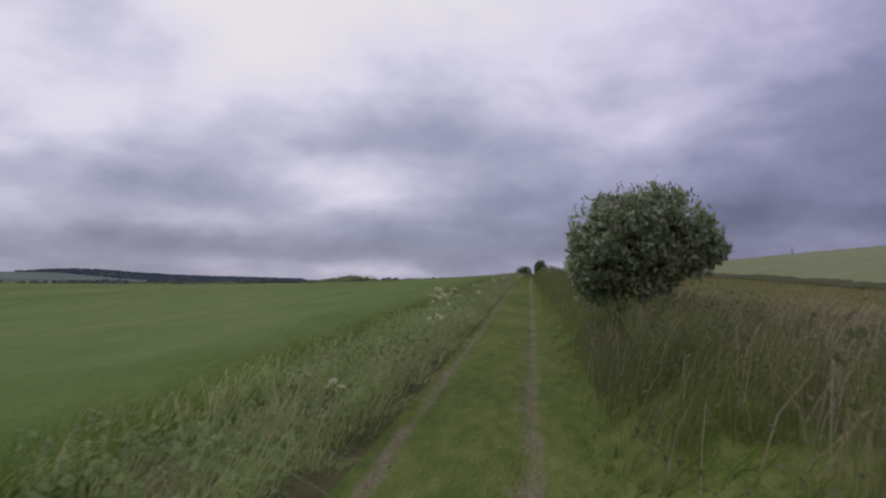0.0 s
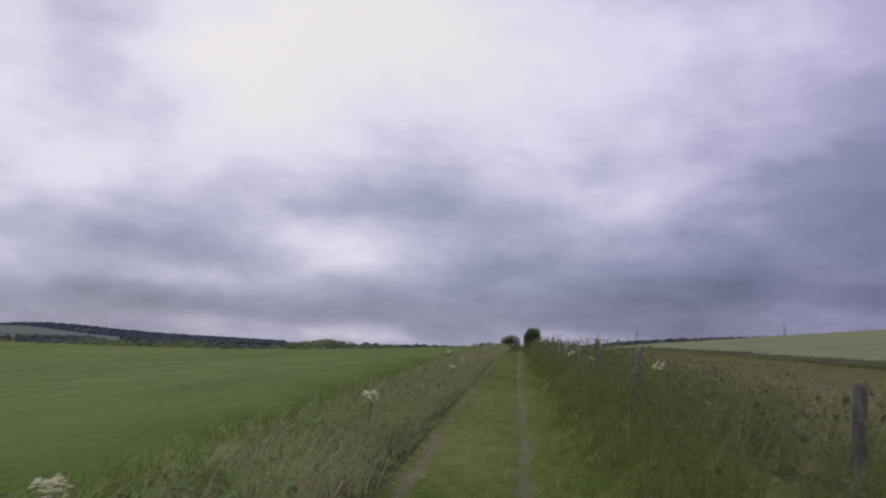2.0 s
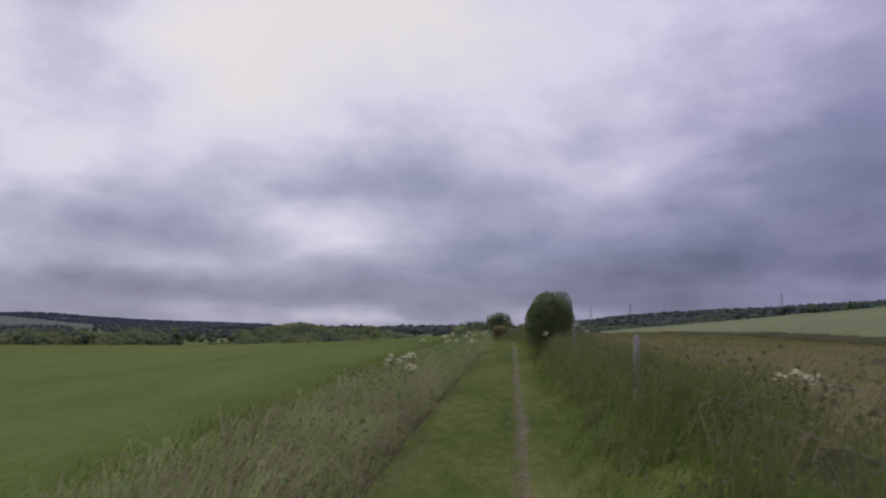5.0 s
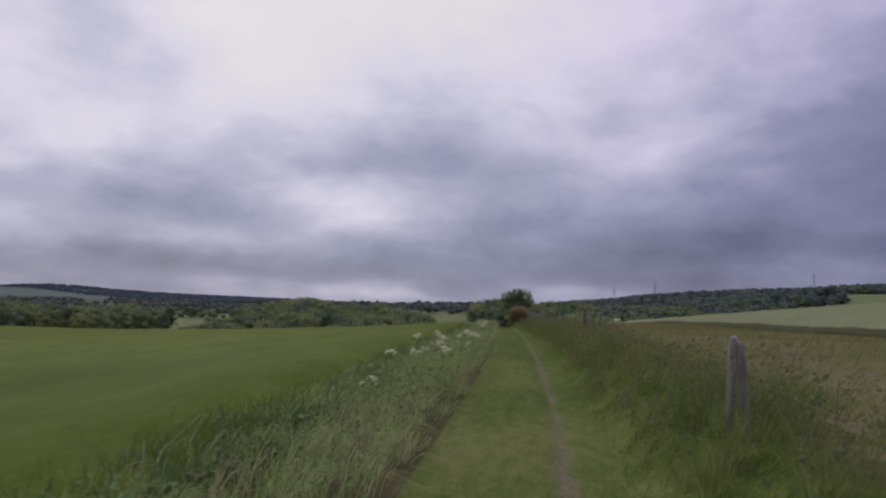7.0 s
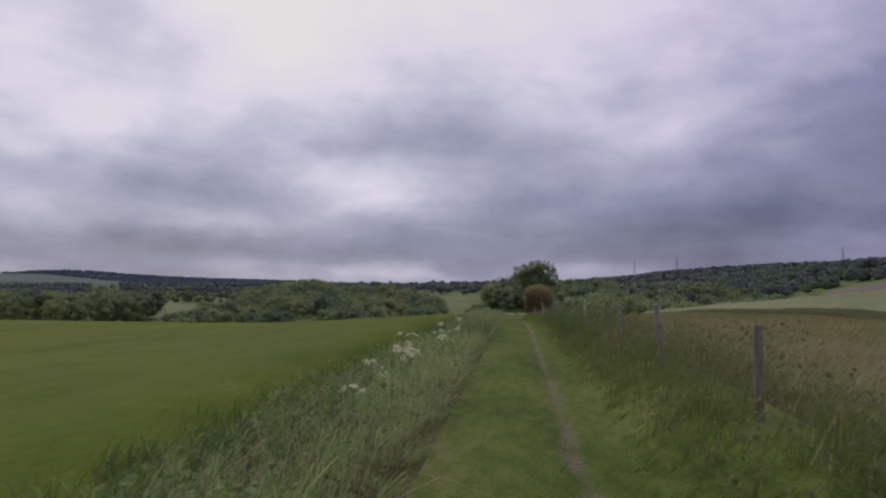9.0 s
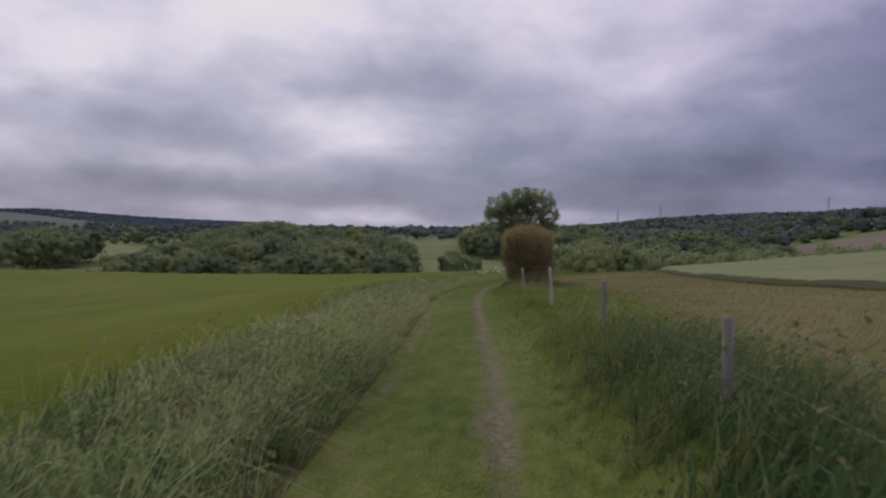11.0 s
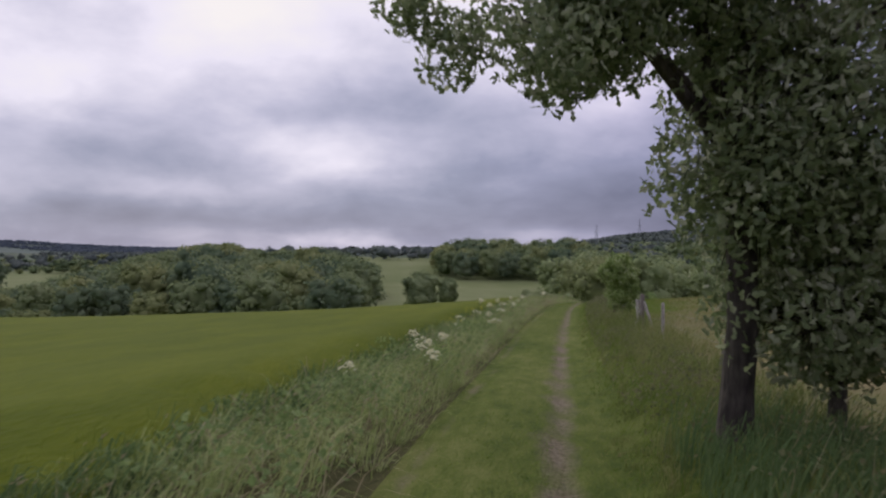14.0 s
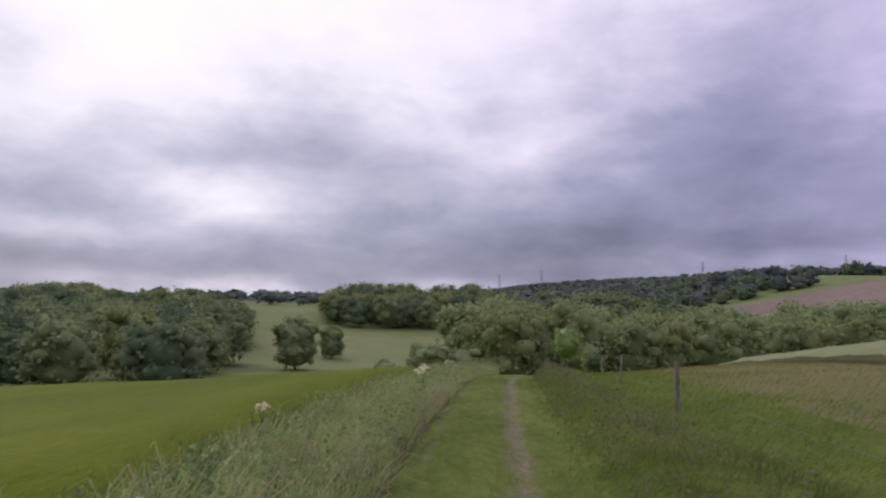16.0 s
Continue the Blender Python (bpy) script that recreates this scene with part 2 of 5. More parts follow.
def ripening(m, green):
    """The crop is greener where the walk begins and yellower further on."""
    t = m.node_tree
    bsdf = t.nodes["Principled BSDF"]
    colour = bsdf.inputs["Base Color"].links[0].from_socket
    place = t.nodes.new("ShaderNodeSeparateXYZ")
    t.links.new(t.nodes.new("ShaderNodeNewGeometry").outputs["Position"], place.inputs[0])
    along = t.nodes.new("ShaderNodeMapRange")
    along.inputs[1].default_value, along.inputs[2].default_value = 90.0, 240.0
    t.links.new(place.outputs[1], along.inputs[0])
    hue = t.nodes.new("ShaderNodeMix")
    hue.data_type = "RGBA"
    hue.inputs[6].default_value, hue.inputs[7].default_value = (*green, 1), (1, 1, 1, 1)
    t.links.new(along.outputs[0], hue.inputs[0])
    both = t.nodes.new("ShaderNodeMix")
    both.data_type, both.blend_type = "RGBA", "MULTIPLY"
    both.inputs[0].default_value = 1.0
    t.links.new(colour, both.inputs[6])
    t.links.new(hue.outputs[2], both.inputs[7])
    t.links.new(both.outputs[2], bsdf.inputs["Base Color"])


ripening(M_CROP, (1.03, 1.22, 4.0))
ripening(M_EARS, (0.98, 1.14, 2.8))
M_CROP_EDGE = material("tall_green_barley", [(0.094, 0.138, 0.024), (0.138, 0.182, 0.033), (0.187, 0.215, 0.044)], rough=0.7, island=0.6, through_leaf=0.45, spec=0.04)
M_CROP_PALE = material("pale_wheat", [(0.145, 0.165, 0.075), (0.19, 0.21, 0.10), (0.23, 0.245, 0.125)], rough=0.85, island=0.25, scales=((0.03, 0.5), (0.4, 0.4), (5.0, 0.3)), bump=1.0, bump_scale=7, spec=0.04)
M_CROP_DARK = material("dark_field_margin", [(0.07, 0.08, 0.035), (0.10, 0.105, 0.05), (0.14, 0.13, 0.07)], rough=0.85, island=0.5, through_leaf=0.3, spec=0.04)
M_GRASS = material("verge_grass", [(0.184, 0.251, 0.069), (0.296, 0.376, 0.122), (0.430, 0.486, 0.206), (0.596, 0.594, 0.340)], rough=0.65, island=0.4, scales=((0.25, 0.5), (1.3, 0.5), (5.0, 0.3)), through_leaf=0.45, spec=0.04)
M_GRASS_R = material("rank_grass", [(0.094, 0.131, 0.035), (0.152, 0.192, 0.054), (0.223, 0.243, 0.085), (0.319, 0.280, 0.142)], rough=0.65, island=0.4, scales=((0.25, 0.5), (1.3, 0.5), (5.0, 0.3)), through_leaf=0.45, spec=0.04)
M_SHORT = material("short_grass_blades", [(0.091, 0.155, 0.023), (0.146, 0.211, 0.037), (0.243, 0.277, 0.076)], rough=0.6, island=0.35, scales=((0.6, 0.5), (3.0, 0.5)), through_leaf=0.45, spec=0.04)
M_SEED = material("grass_seed_heads", [(0.28, 0.25, 0.125), (0.38, 0.345, 0.195), (0.47, 0.43, 0.275)], rough=0.85, island=0.7, through_leaf=0.45, spec=0.04)
M_DOCK = material("rusty_dock_seed", [(0.15, 0.1, 0.07), (0.22, 0.155, 0.11), (0.3, 0.22, 0.16)], rough=0.85, island=0.7, spec=0.04)
M_RUST = material("rusty_dock_seed_clusters", [(0.22, 0.11, 0.075), (0.31, 0.16, 0.11), (0.4, 0.24, 0.165)], rough=0.85, island=0.7, spec=0.04)
M_HAY = material("dry_hay_blades", [(0.152, 0.165, 0.055), (0.219, 0.213, 0.079), (0.304, 0.249, 0.128)], rough=0.85, island=0.6, scales=((0.06, 0.5), (0.6, 0.4)), through_leaf=0.45, spec=0.04)
M_HERB = material("broad_herb_leaves", [(0.127, 0.186, 0.063), (0.208, 0.289, 0.101), (0.312, 0.394, 0.164)], rough=0.6, island=0.7, through_leaf=0.45, spec=0.04)
# olive-brown of the weeds, darkened against the verge herbs to put shade in the colour
M_WEED = material("shade_toned_olive_brown_weeds", [(0.098, 0.122, 0.049), (0.159, 0.173, 0.079), (0.238, 0.216, 0.122)], rough=0.65, island=0.6, scales=((0.4, 0.5), (3.0, 0.4)), through_leaf=0.4, spec=0.04)
# own green of the edge weeds; also paints shade on grass under oak and bush
M_EDGE = material("dark_weeds_and_shade_grass", [(0.069, 0.121, 0.046), (0.115, 0.178, 0.067), (0.172, 0.236, 0.098)], rough=0.6, island=0.4, scales=((0.4, 0.5), (2.0, 0.4)), through_leaf=0.4, spec=0.04)
M_STEM = material("green_plant_stems", [(0.06, 0.08, 0.03), (0.10, 0.12, 0.05)], rough=0.7, island=0.4, through_leaf=0.3)
M_UMBEL = material("white_flower_umbels", [(0.82, 0.80, 0.52), (0.87, 0.85, 0.62), (0.90, 0.88, 0.70)], rough=0.8, island=0.8, scales=((30.0, 0.3),), through_leaf=0.4, spec=0.04)
M_YELLOW = material("yellow_rape_flowers", [(0.62, 0.55, 0.04), (0.75, 0.68, 0.08)], rough=0.8, island=0.8, scales=((30.0, 0.3),))
M_BARK = material("rough_grey_bark", [(0.035, 0.03, 0.025), (0.075, 0.065, 0.052), (0.13, 0.115, 0.095)], rough=0.95, island=0, bump=1.0, bump_scale=22, scales=((1.5, 0.4), (14.0, 0.5)), stretch=(1, 1, 0.3))
M_OAK = material("oak_leaves", [(0.119, 0.166, 0.066), (0.196, 0.249, 0.110), (0.297, 0.349, 0.178), (0.450, 0.467, 0.319)], rough=0.42, island=0.75, scales=((0.8, 0.35), (4.0, 0.3)), spec=0.4, through_leaf=0.55)
M_OAK_PALE = material("grey_green_oak_leaves", [(0.15, 0.20, 0.09), (0.25, 0.305, 0.15), (0.36, 0.41, 0.23), (0.50, 0.52, 0.36)], rough=0.42, island=0.75, scales=((0.8, 0.35), (4.0, 0.3)), spec=0.4, through_leaf=0.5)
M_HAW = material("hawthorn_leaves", [(0.058, 0.09, 0.027), (0.104, 0.148, 0.043), (0.17, 0.222, 0.066), (0.275, 0.305, 0.135)], rough=0.5, island=0.75, scales=((0.9, 0.4), (4.0, 0.3)), spec=0.4, through_leaf=0.3)
M_BROWN = material("reddish_brown_leaves", [(0.1, 0.105, 0.046), (0.185, 0.165, 0.078), (0.275, 0.215, 0.112), (0.33, 0.295, 0.135)], rough=0.6, island=0.3, scales=((1.1, 0.8), (3.5, 0.6)), through_leaf=0.3, spec=0.1)
M_BROWN_TIP = material("olive_shoot_tips", [(0.258, 0.246, 0.101), (0.370, 0.314, 0.140), (0.459, 0.370, 0.207)], rough=0.6, island=0.75, through_leaf=0.3)
M_IVY = material("bright_elder_leaves", [(0.116, 0.189, 0.043), (0.203, 0.297, 0.070), (0.304, 0.399, 0.109), (0.493, 0.522, 0.290)], rough=0.5, island=0.75, scales=((1.2, 0.4), (5.0, 0.3)), spec=0.4, through_leaf=0.3)
M_WOODLAND = material("woodland_foliage", [(0.119, 0.164, 0.080), (0.175, 0.225, 0.103), (0.230, 0.280, 0.129), (0.286, 0.327, 0.157)], rough=0.8, island=0.2, scales=((0.05, 0.7), (0.4, 0.35)), through_leaf=0.3, spec=0.04)
M_WOODLAND_B = material("olive_woodland_foliage", [(0.160, 0.192, 0.083), (0.215, 0.252, 0.101), (0.271, 0.300, 0.124), (0.327, 0.340, 0.153)], rough=0.8, island=0.2, scales=((0.08, 0.5), (0.4, 0.35)), through_leaf=0.3, spec=0.04)
M_WOODLAND_C = material("dark_woodland_foliage", [(0.091, 0.134, 0.080), (0.124, 0.175, 0.096), (0.167, 0.216, 0.114), (0.208, 0.252, 0.137)], rough=0.8, island=0.2, scales=((0.08, 0.5), (0.4, 0.35)), through_leaf=0.3, spec=0.04)
# far foliage greyed and blued: distance haze painted into the colour
M_FARWOOD_B = material("haze_tinted_dark_woodland", [(0.070, 0.090, 0.080), (0.090, 0.113, 0.094), (0.115, 0.135, 0.107)], rough=0.9, island=0.5, scales=((0.01, 0.5), (0.06, 0.35)), spec=0.04)
M_DRY = material("dry_bent_grass", [(0.264, 0.222, 0.126), (0.372, 0.318, 0.198), (0.492, 0.432, 0.288)], rough=0.75, island=0.45, scales=((0.4, 0.5), (2.0, 0.4)), through_leaf=0.4, spec=0.04)
M_WILLOW = material("pale_willow_foliage", [(0.175, 0.223, 0.104), (0.230, 0.286, 0.129), (0.286, 0.342, 0.153), (0.347, 0.390, 0.196)], rough=0.8, island=0.2, scales=((0.08, 0.5), (0.4, 0.35)), through_leaf=0.35, spec=0.04)
# distance haze is put into the blue-grey base colours of hill and wood
M_HILLWOOD = material("haze_tinted_hill_wood", [(0.065, 0.085, 0.1), (0.08, 0.1, 0.115), (0.095, 0.118, 0.13)], rough=0.9, island=0.4, scales=((0.006, 0.5), (0.03, 0.35)), spec=0.04)
M_HILL = material("haze_tinted_hill_pasture", [(0.094, 0.123, 0.104), (0.115, 0.143, 0.117), (0.135, 0.162, 0.135)], rough=0.95, island=0, scales=((0.004, 0.6), (0.03, 0.3)), spec=0.04)
# lighter far foliage, again with the haze of distance in its colour
M_FARWOOD = material("haze_tinted_woodland", [(0.090, 0.111, 0.098), (0.115, 0.135, 0.111), (0.139, 0.160, 0.123)], rough=0.9, island=0.5, scales=((0.01, 0.5), (0.06, 0.35)), spec=0.04)
M_POST = material("weathered_timber", [(0.12, 0.105, 0.082), (0.27, 0.25, 0.205), (0.52, 0.5, 0.43)], rough=0.9, island=0, per_object=0.5, bump=0.7, bump_scale=30, scales=((2.0, 0.3), (25.0, 0.4)), stretch=(1, 1, 0.15))
M_STRAINER = material("dark_weathered_timber", [(0.075, 0.062, 0.05), (0.14, 0.12, 0.098), (0.25, 0.22, 0.19)], rough=0.92, island=0, bump=0.8, bump_scale=30, scales=((2.0, 0.3), (25.0, 0.4)), stretch=(1, 1, 0.15))
M_WIRE = material("galvanised_wire", [(0.14, 0.13, 0.12), (0.22, 0.21, 0.19)], rough=0.55, island=0, scales=((6.0, 0.4),))
# twigs, and the added dark core that stands in for shade inside bushes
M_TWIGS_AND_SHADE = material("dark_twigs_and_inner_shade", [(0.03, 0.03, 0.018), (0.05, 0.048, 0.028), (0.075, 0.06, 0.04)], rough=0.95, island=0.5, scales=((2.0, 0.4), (12.0, 0.4)), spec=0.04)
M_OAK_TIP = material("young_oak_shoots", [(0.10, 0.13, 0.06), (0.17, 0.16, 0.09), (0.20, 0.12, 0.09)], rough=0.6, island=0.75, through_leaf=0.3)
M_HAW_TIP = material("young_hawthorn_shoots", [(0.12, 0.17, 0.04), (0.19, 0.24, 0.07), (0.25, 0.28, 0.11)], rough=0.6, island=0.75, through_leaf=0.3)
M_WALLS = material("pale_rendered_walls", [(0.6, 0.58, 0.54), (0.75, 0.73, 0.7)], rough=0.9, island=0, per_object=0.5, scales=((0.5, 0.4),))
M_ROOF = material("brown_tiled_roofs", [(0.12, 0.075, 0.055), (0.19, 0.12, 0.09)], rough=0.9, island=0, per_object=0.5, scales=((0.8, 0.4),))
M_GLASS = material("dark_window_glass", [(0.03, 0.035, 0.04), (0.05, 0.055, 0.06)], rough=0.15, island=0, scales=((0.5, 0.4),))
M_STEEL = material("grey_lattice_steel", [(0.22, 0.23, 0.25), (0.3, 0.31, 0.33)], rough=0.6, island=0, scales=((0.2, 0.4),))

# ---- the lie of the land ----
PROFILE_Y = [-4600, -300, -60, 0, 21, 43, 65, 86, 112, 141, 163, 184, 210, 236, 246, 256, 266, 275, 284, 294, 305, 315, 325, 335, 346, 360, 375, 400, 440, 480, 530, 580, 660, 760, 900, 1200, 2000, 4600]
PROFILE_Z = [-20, -4, -1.0, 0, .35, .79, 1.28, 1.69, 2.1, 2.45, 2.59, 2.5, 2.2, 1.78, 1.53, 1.1, .78, .28, -.32, -.77, -1.21, -1.79, -2.13, -2.49, -2.95, -3.6, -4.5, -7.0, -12.0, -17.0, -21.5, -22.0, -17.0, -10.0, -6.0, -4.8, -3.5, 0.0]
RUT_Y = [-60, 0, 9, 30, 56, 78, 101, 153, 163, 176, 185, 196, 244, 260, 267, 285, 288, 305, 314, 324, 334, 345, 352, 370, 398, 425, 470, 4600]
RUT_X = [-0.5, 0.0, .18, .41, .62, .82, 1.1, 1.9, 2.15, 2.2, 2.1, 1.92, .6, -.55, -1.15, -1.63, -1.68, -.59, .31, 1.21, 2.35, 3.6, 4.5, 7.2, 13.0, 21.0, 37.0, 37.0]
BANK_Y = [-60, 0, 60, 140, 200, 225, 240, 262, 280, 300, 335, 380]
BANK_H = [0.75, 0.8, 0.82, 0.68, 0.7, 0.68, 0.52, 0.46, 0.38, 0.3, 0.3, 0.2]
FINE_Y = np.arange(-80.0, 480.0, 0.5)


def smoothed(ys, vs, spread):
    k = np.exp(-0.5 * (np.arange(-60, 61) * 0.5 / spread) ** 2)
    padded = np.interp(np.arange(-110.0, 510.0, 0.5), ys, vs)
    return np.convolve(padded, k / k.sum(), "same")[60:60 + len(FINE_Y)]


FINE_Z, FINE_X = smoothed(PROFILE_Y, PROFILE_Z, 4.0), smoothed(RUT_Y, RUT_X, 4.0)


def profile(y):
    return np.where((y > -70) & (y < 470), np.interp(y, FINE_Y, FINE_Z), np.interp(y, PROFILE_Y, PROFILE_Z))


def rut(y):
    return np.where((y > -70) & (y < 470), np.interp(y, FINE_Y, FINE_X), np.interp(y, RUT_Y, RUT_X))


def step(a, b, v):
    s = np.clip((v - a) / (b - a), 0, 1)
    return s * s * (3 - 2 * s)


def waves(x, y, size, seed):
    """Cheap smooth unevenness, about -1 to 1."""
    r = np.random.RandomState(seed)
    out = 0
    for i in range(5):
        a, ph = r.uniform(0, 6.28), r.uniform(0, 6.28)
        k = 6.28 / (size * r.uniform(0.6, 1.7))
        out = out + np.sin((x * np.cos(a) + y * np.sin(a)) * k + ph)
    return out / 3.0


def bank(y):
    """Height of the fence bank over the lane."""
    return np.interp(y, BANK_Y, BANK_H)


def land(x, y):
    """Height of the bare ground."""
    x, y = np.asarray(x, float), np.asarray(y, float)
    u = x - rut(y)
    z = profile(y)
    near = 1 - step(420, 560, y)
    z = z - near * 4.1 * (1 - np.exp(-np.maximum(-u - 4.5, 0) / 46.0))
    high = bank(y)
    rise = high * step(0.5, 1.85, u) + (1.0 - high) * step(4.0, 17.5, u) + 0.1075 * np.maximum(u - 17.5, 0) * (1 + 0.3 * step(345, 420, y))
    rise = np.where(rise > 6, 6 + 5 * (1 - np.exp(-(rise - 6) / 5)), rise)
    z = z + rise * (0.15 + 0.85 * near)
    z = z + near * 0.05 * waves(x, y, 9, 3) * step(1.2, 3.5, np.abs(u + 0.4))
    z = z - 0.05 * np.exp(-(u / 0.16) ** 2) * near - 0.05 * np.exp(-((u + 1.72) / 0.2) ** 2) * near + 0.04 * np.exp(-((u + 0.85) / 0.5) ** 2) * near - 0.09 * np.exp(-((u + 2.12) / 0.14) ** 2) * near
    far = step(800, 2300, y)
    z = z + far * np.clip(0.078 * (x - 60), -4, 95)
    z = z + 25 * step(150, 330, x) * step(600, 760, y) * (1 - 0.6 * step(900, 1400, y))
    z = z - 13 * step(110, 420, -x) * step(620, 900, y)
    z = z + step(560, 800, y) * 3.0 * waves(x, y, 420, 8)
    return z


def mesh_object(name, verts, faces, mats, index=None, smooth=False):
    """One mesh object from arrays: verts (n, 3), faces (m, 3 or 4)."""
    me = bpy.data.meshes.new(name)
    me.vertices.add(len(verts))
    me.vertices.foreach_set("co", np.ascontiguousarray(verts, np.float32).ravel())
    k = faces.shape[1]
    me.loops.add(faces.size)
    me.loops.foreach_set("vertex_index", np.ascontiguousarray(faces, np.int32).ravel())
    me.polygons.add(len(faces))
    me.polygons.foreach_set("loop_start", np.arange(0, faces.size, k, dtype=np.int32))
    for m in mats:
        me.materials.append(m)
    if index is not None:
        me.polygons.foreach_set("material_index", np.ascontiguousarray(index, np.int32))
    me.polygons.foreach_set("use_smooth", np.full(len(faces), smooth))
    me.update(calc_edges=True)
    return new(name, me)


def grid_faces(rows, cols):
    i = np.arange(rows - 1)[:, None] * cols + np.arange(cols - 1)[None, :]
    return np.stack([i, i + 1, i + cols + 1, i + cols], -1).reshape(-1, 4)


# ---- the ground: one sheet to the horizon ----
def build_ground():
    near_u = np.concatenate([np.arange(-7, -2.2, 0.4), np.arange(-2.2, 1.6, 0.1), np.arange(1.6, 7.2, 0.4)])
    out = 7.2 * 1.09 ** np.arange(1, 76)
    u = np.concatenate([-out[::-1], near_u, out])
    y = np.concatenate([-60 - 6 * 1.22 ** np.arange(33, 0, -1), np.arange(-60, 400, 1.5), np.arange(400, 900, 9.0), 900 * 1.02 ** np.arange(0, 82)])
    U, Y = np.meshgrid(u, y)
    X = U + rut(Y) * np.exp(-(U / 120.0) ** 2)
    V = np.stack([X, Y, land(X, Y)], -1).reshape(-1, 3)
    F = grid_faces(len(y), len(u))
    uc = (u[:-1] + u[1:]) / 2
    yc = (y[:-1] + y[1:]) / 2
    UC, YC = np.meshgrid(uc, yc)
    k = np.full(UC.shape, 6)
    k[(UC > -1.95)] = 0
    k[(UC <= -1.95) & (UC > -7)] = 3
    k[(UC > 2.2) & (YC < 244)] = 3
    k[(UC > 3.2 + 2.2 * np.exp(-((YC - 264) / 15) ** 2) + 4.0 * step(328, 344, YC) + 0.3 * waves(UC, YC, 6, 17))] = 4
    k[UC <= -7] = 3
    k[(YC > 400)] = 5
    k[(YC > 880)] = 6
    k[(YC > 676) & (YC < 768) & (UC > 176) & (UC < 360)] = 7
    k[(YC < -70)] = 5
    ob = mesh_object("ground", V, F, [M_LANE, M_LANE, M_LANE, M_SOIL, M_MEADOW, M_PASTURE, M_FAR, M_PLOUGH], k.ravel(), True)
    bare = 0.30 + 0.10 * np.exp(-((Y - 150) / 26) ** 2) + 0.16 * step(225, 245, Y)
    worn = bare * 1.3 * (1 - 0.28 * step(225, 245, Y)) * np.exp(-((U - 0.04 * waves(X, Y, 5, 12)) / (0.17 + 0.10 * step(225, 245, Y))) ** 2) + (0.58 - 0.3 * step(80, 130, Y) + 0.3 * step(235, 255, Y) - 0.2 * step(285, 310, Y)) * np.exp(-((U + 1.66 - 0.05 * waves(X, Y, 4, 13)) / 0.16) ** 2)
    worn = worn + 0.24 * np.exp(-((U + 0.22) / 0.36) ** 2) * (0.7 + 0.3 * step(200, 250, Y))
    layer = ob.data.attributes.new("wear", "FLOAT", "POINT")
    layer.data.foreach_set("value", worn.astype(np.float32).ravel())
    return tagged(ob, "rolling farmland with a mown green lane and bare wheel rut", "ground", kind="structure")


build_ground()


# ---- crops: a canopy of ears over the ground, with a ragged edge ----
def build_crop(name, label, u0, u1, y0, y1, height, mats, seed, edge_dark=0.0):
    side = 1 if u1 > u0 else -1
    a = np.abs(np.linspace(0, 1, 90)) ** 2.4 * (u1 - u0) + u0
    y = np.arange(y0, y1, 0.9)
    U, Y = np.meshgrid(a, y)
    rr = np.random.RandomState(seed)
    U = U + 0.25 * waves(U, Y, 2.5, seed)
    X = U + rut(Y) * np.exp(-(U / 120.0) ** 2)
    H = height + 0.05 * waves(X, Y, 1.6, seed + 1) + 0.06 * waves(X, Y, 14, seed + 2) + rr.uniform(-0.035, 0.035, X.shape)
    H *= 0.3 + 0.7 * step(0.0, 2.2, np.abs(a - u0))[None, :]
    H[:, 0] = 0.0
    V = np.stack([X, Y, land(X, Y) + H], -1).reshape(-1, 3)
    F = grid_faces(len(y), len(a))
    uc = np.abs((a[:-1] + a[1:]) / 2 - u0)
    k = np.tile((uc < edge_dark).astype(int), len(y) - 1)
    return tagged(mesh_object(name, V, F, mats, k, True), label, "crop", kind="stuff")


build_crop("barley_crop", "unbroken green and yellowish barley field beside the lane", -4.3, -420, -60, 452, 0.62, [M_CROP, M_CROP_EDGE], 11, 0.0)
build_crop("wheat_crop", "pale grey-green wheat field beyond the meadow", 17.5, 330, -60, 415, 0.62, [M_CROP_PALE, M_CROP_DARK], 15, 0.9)


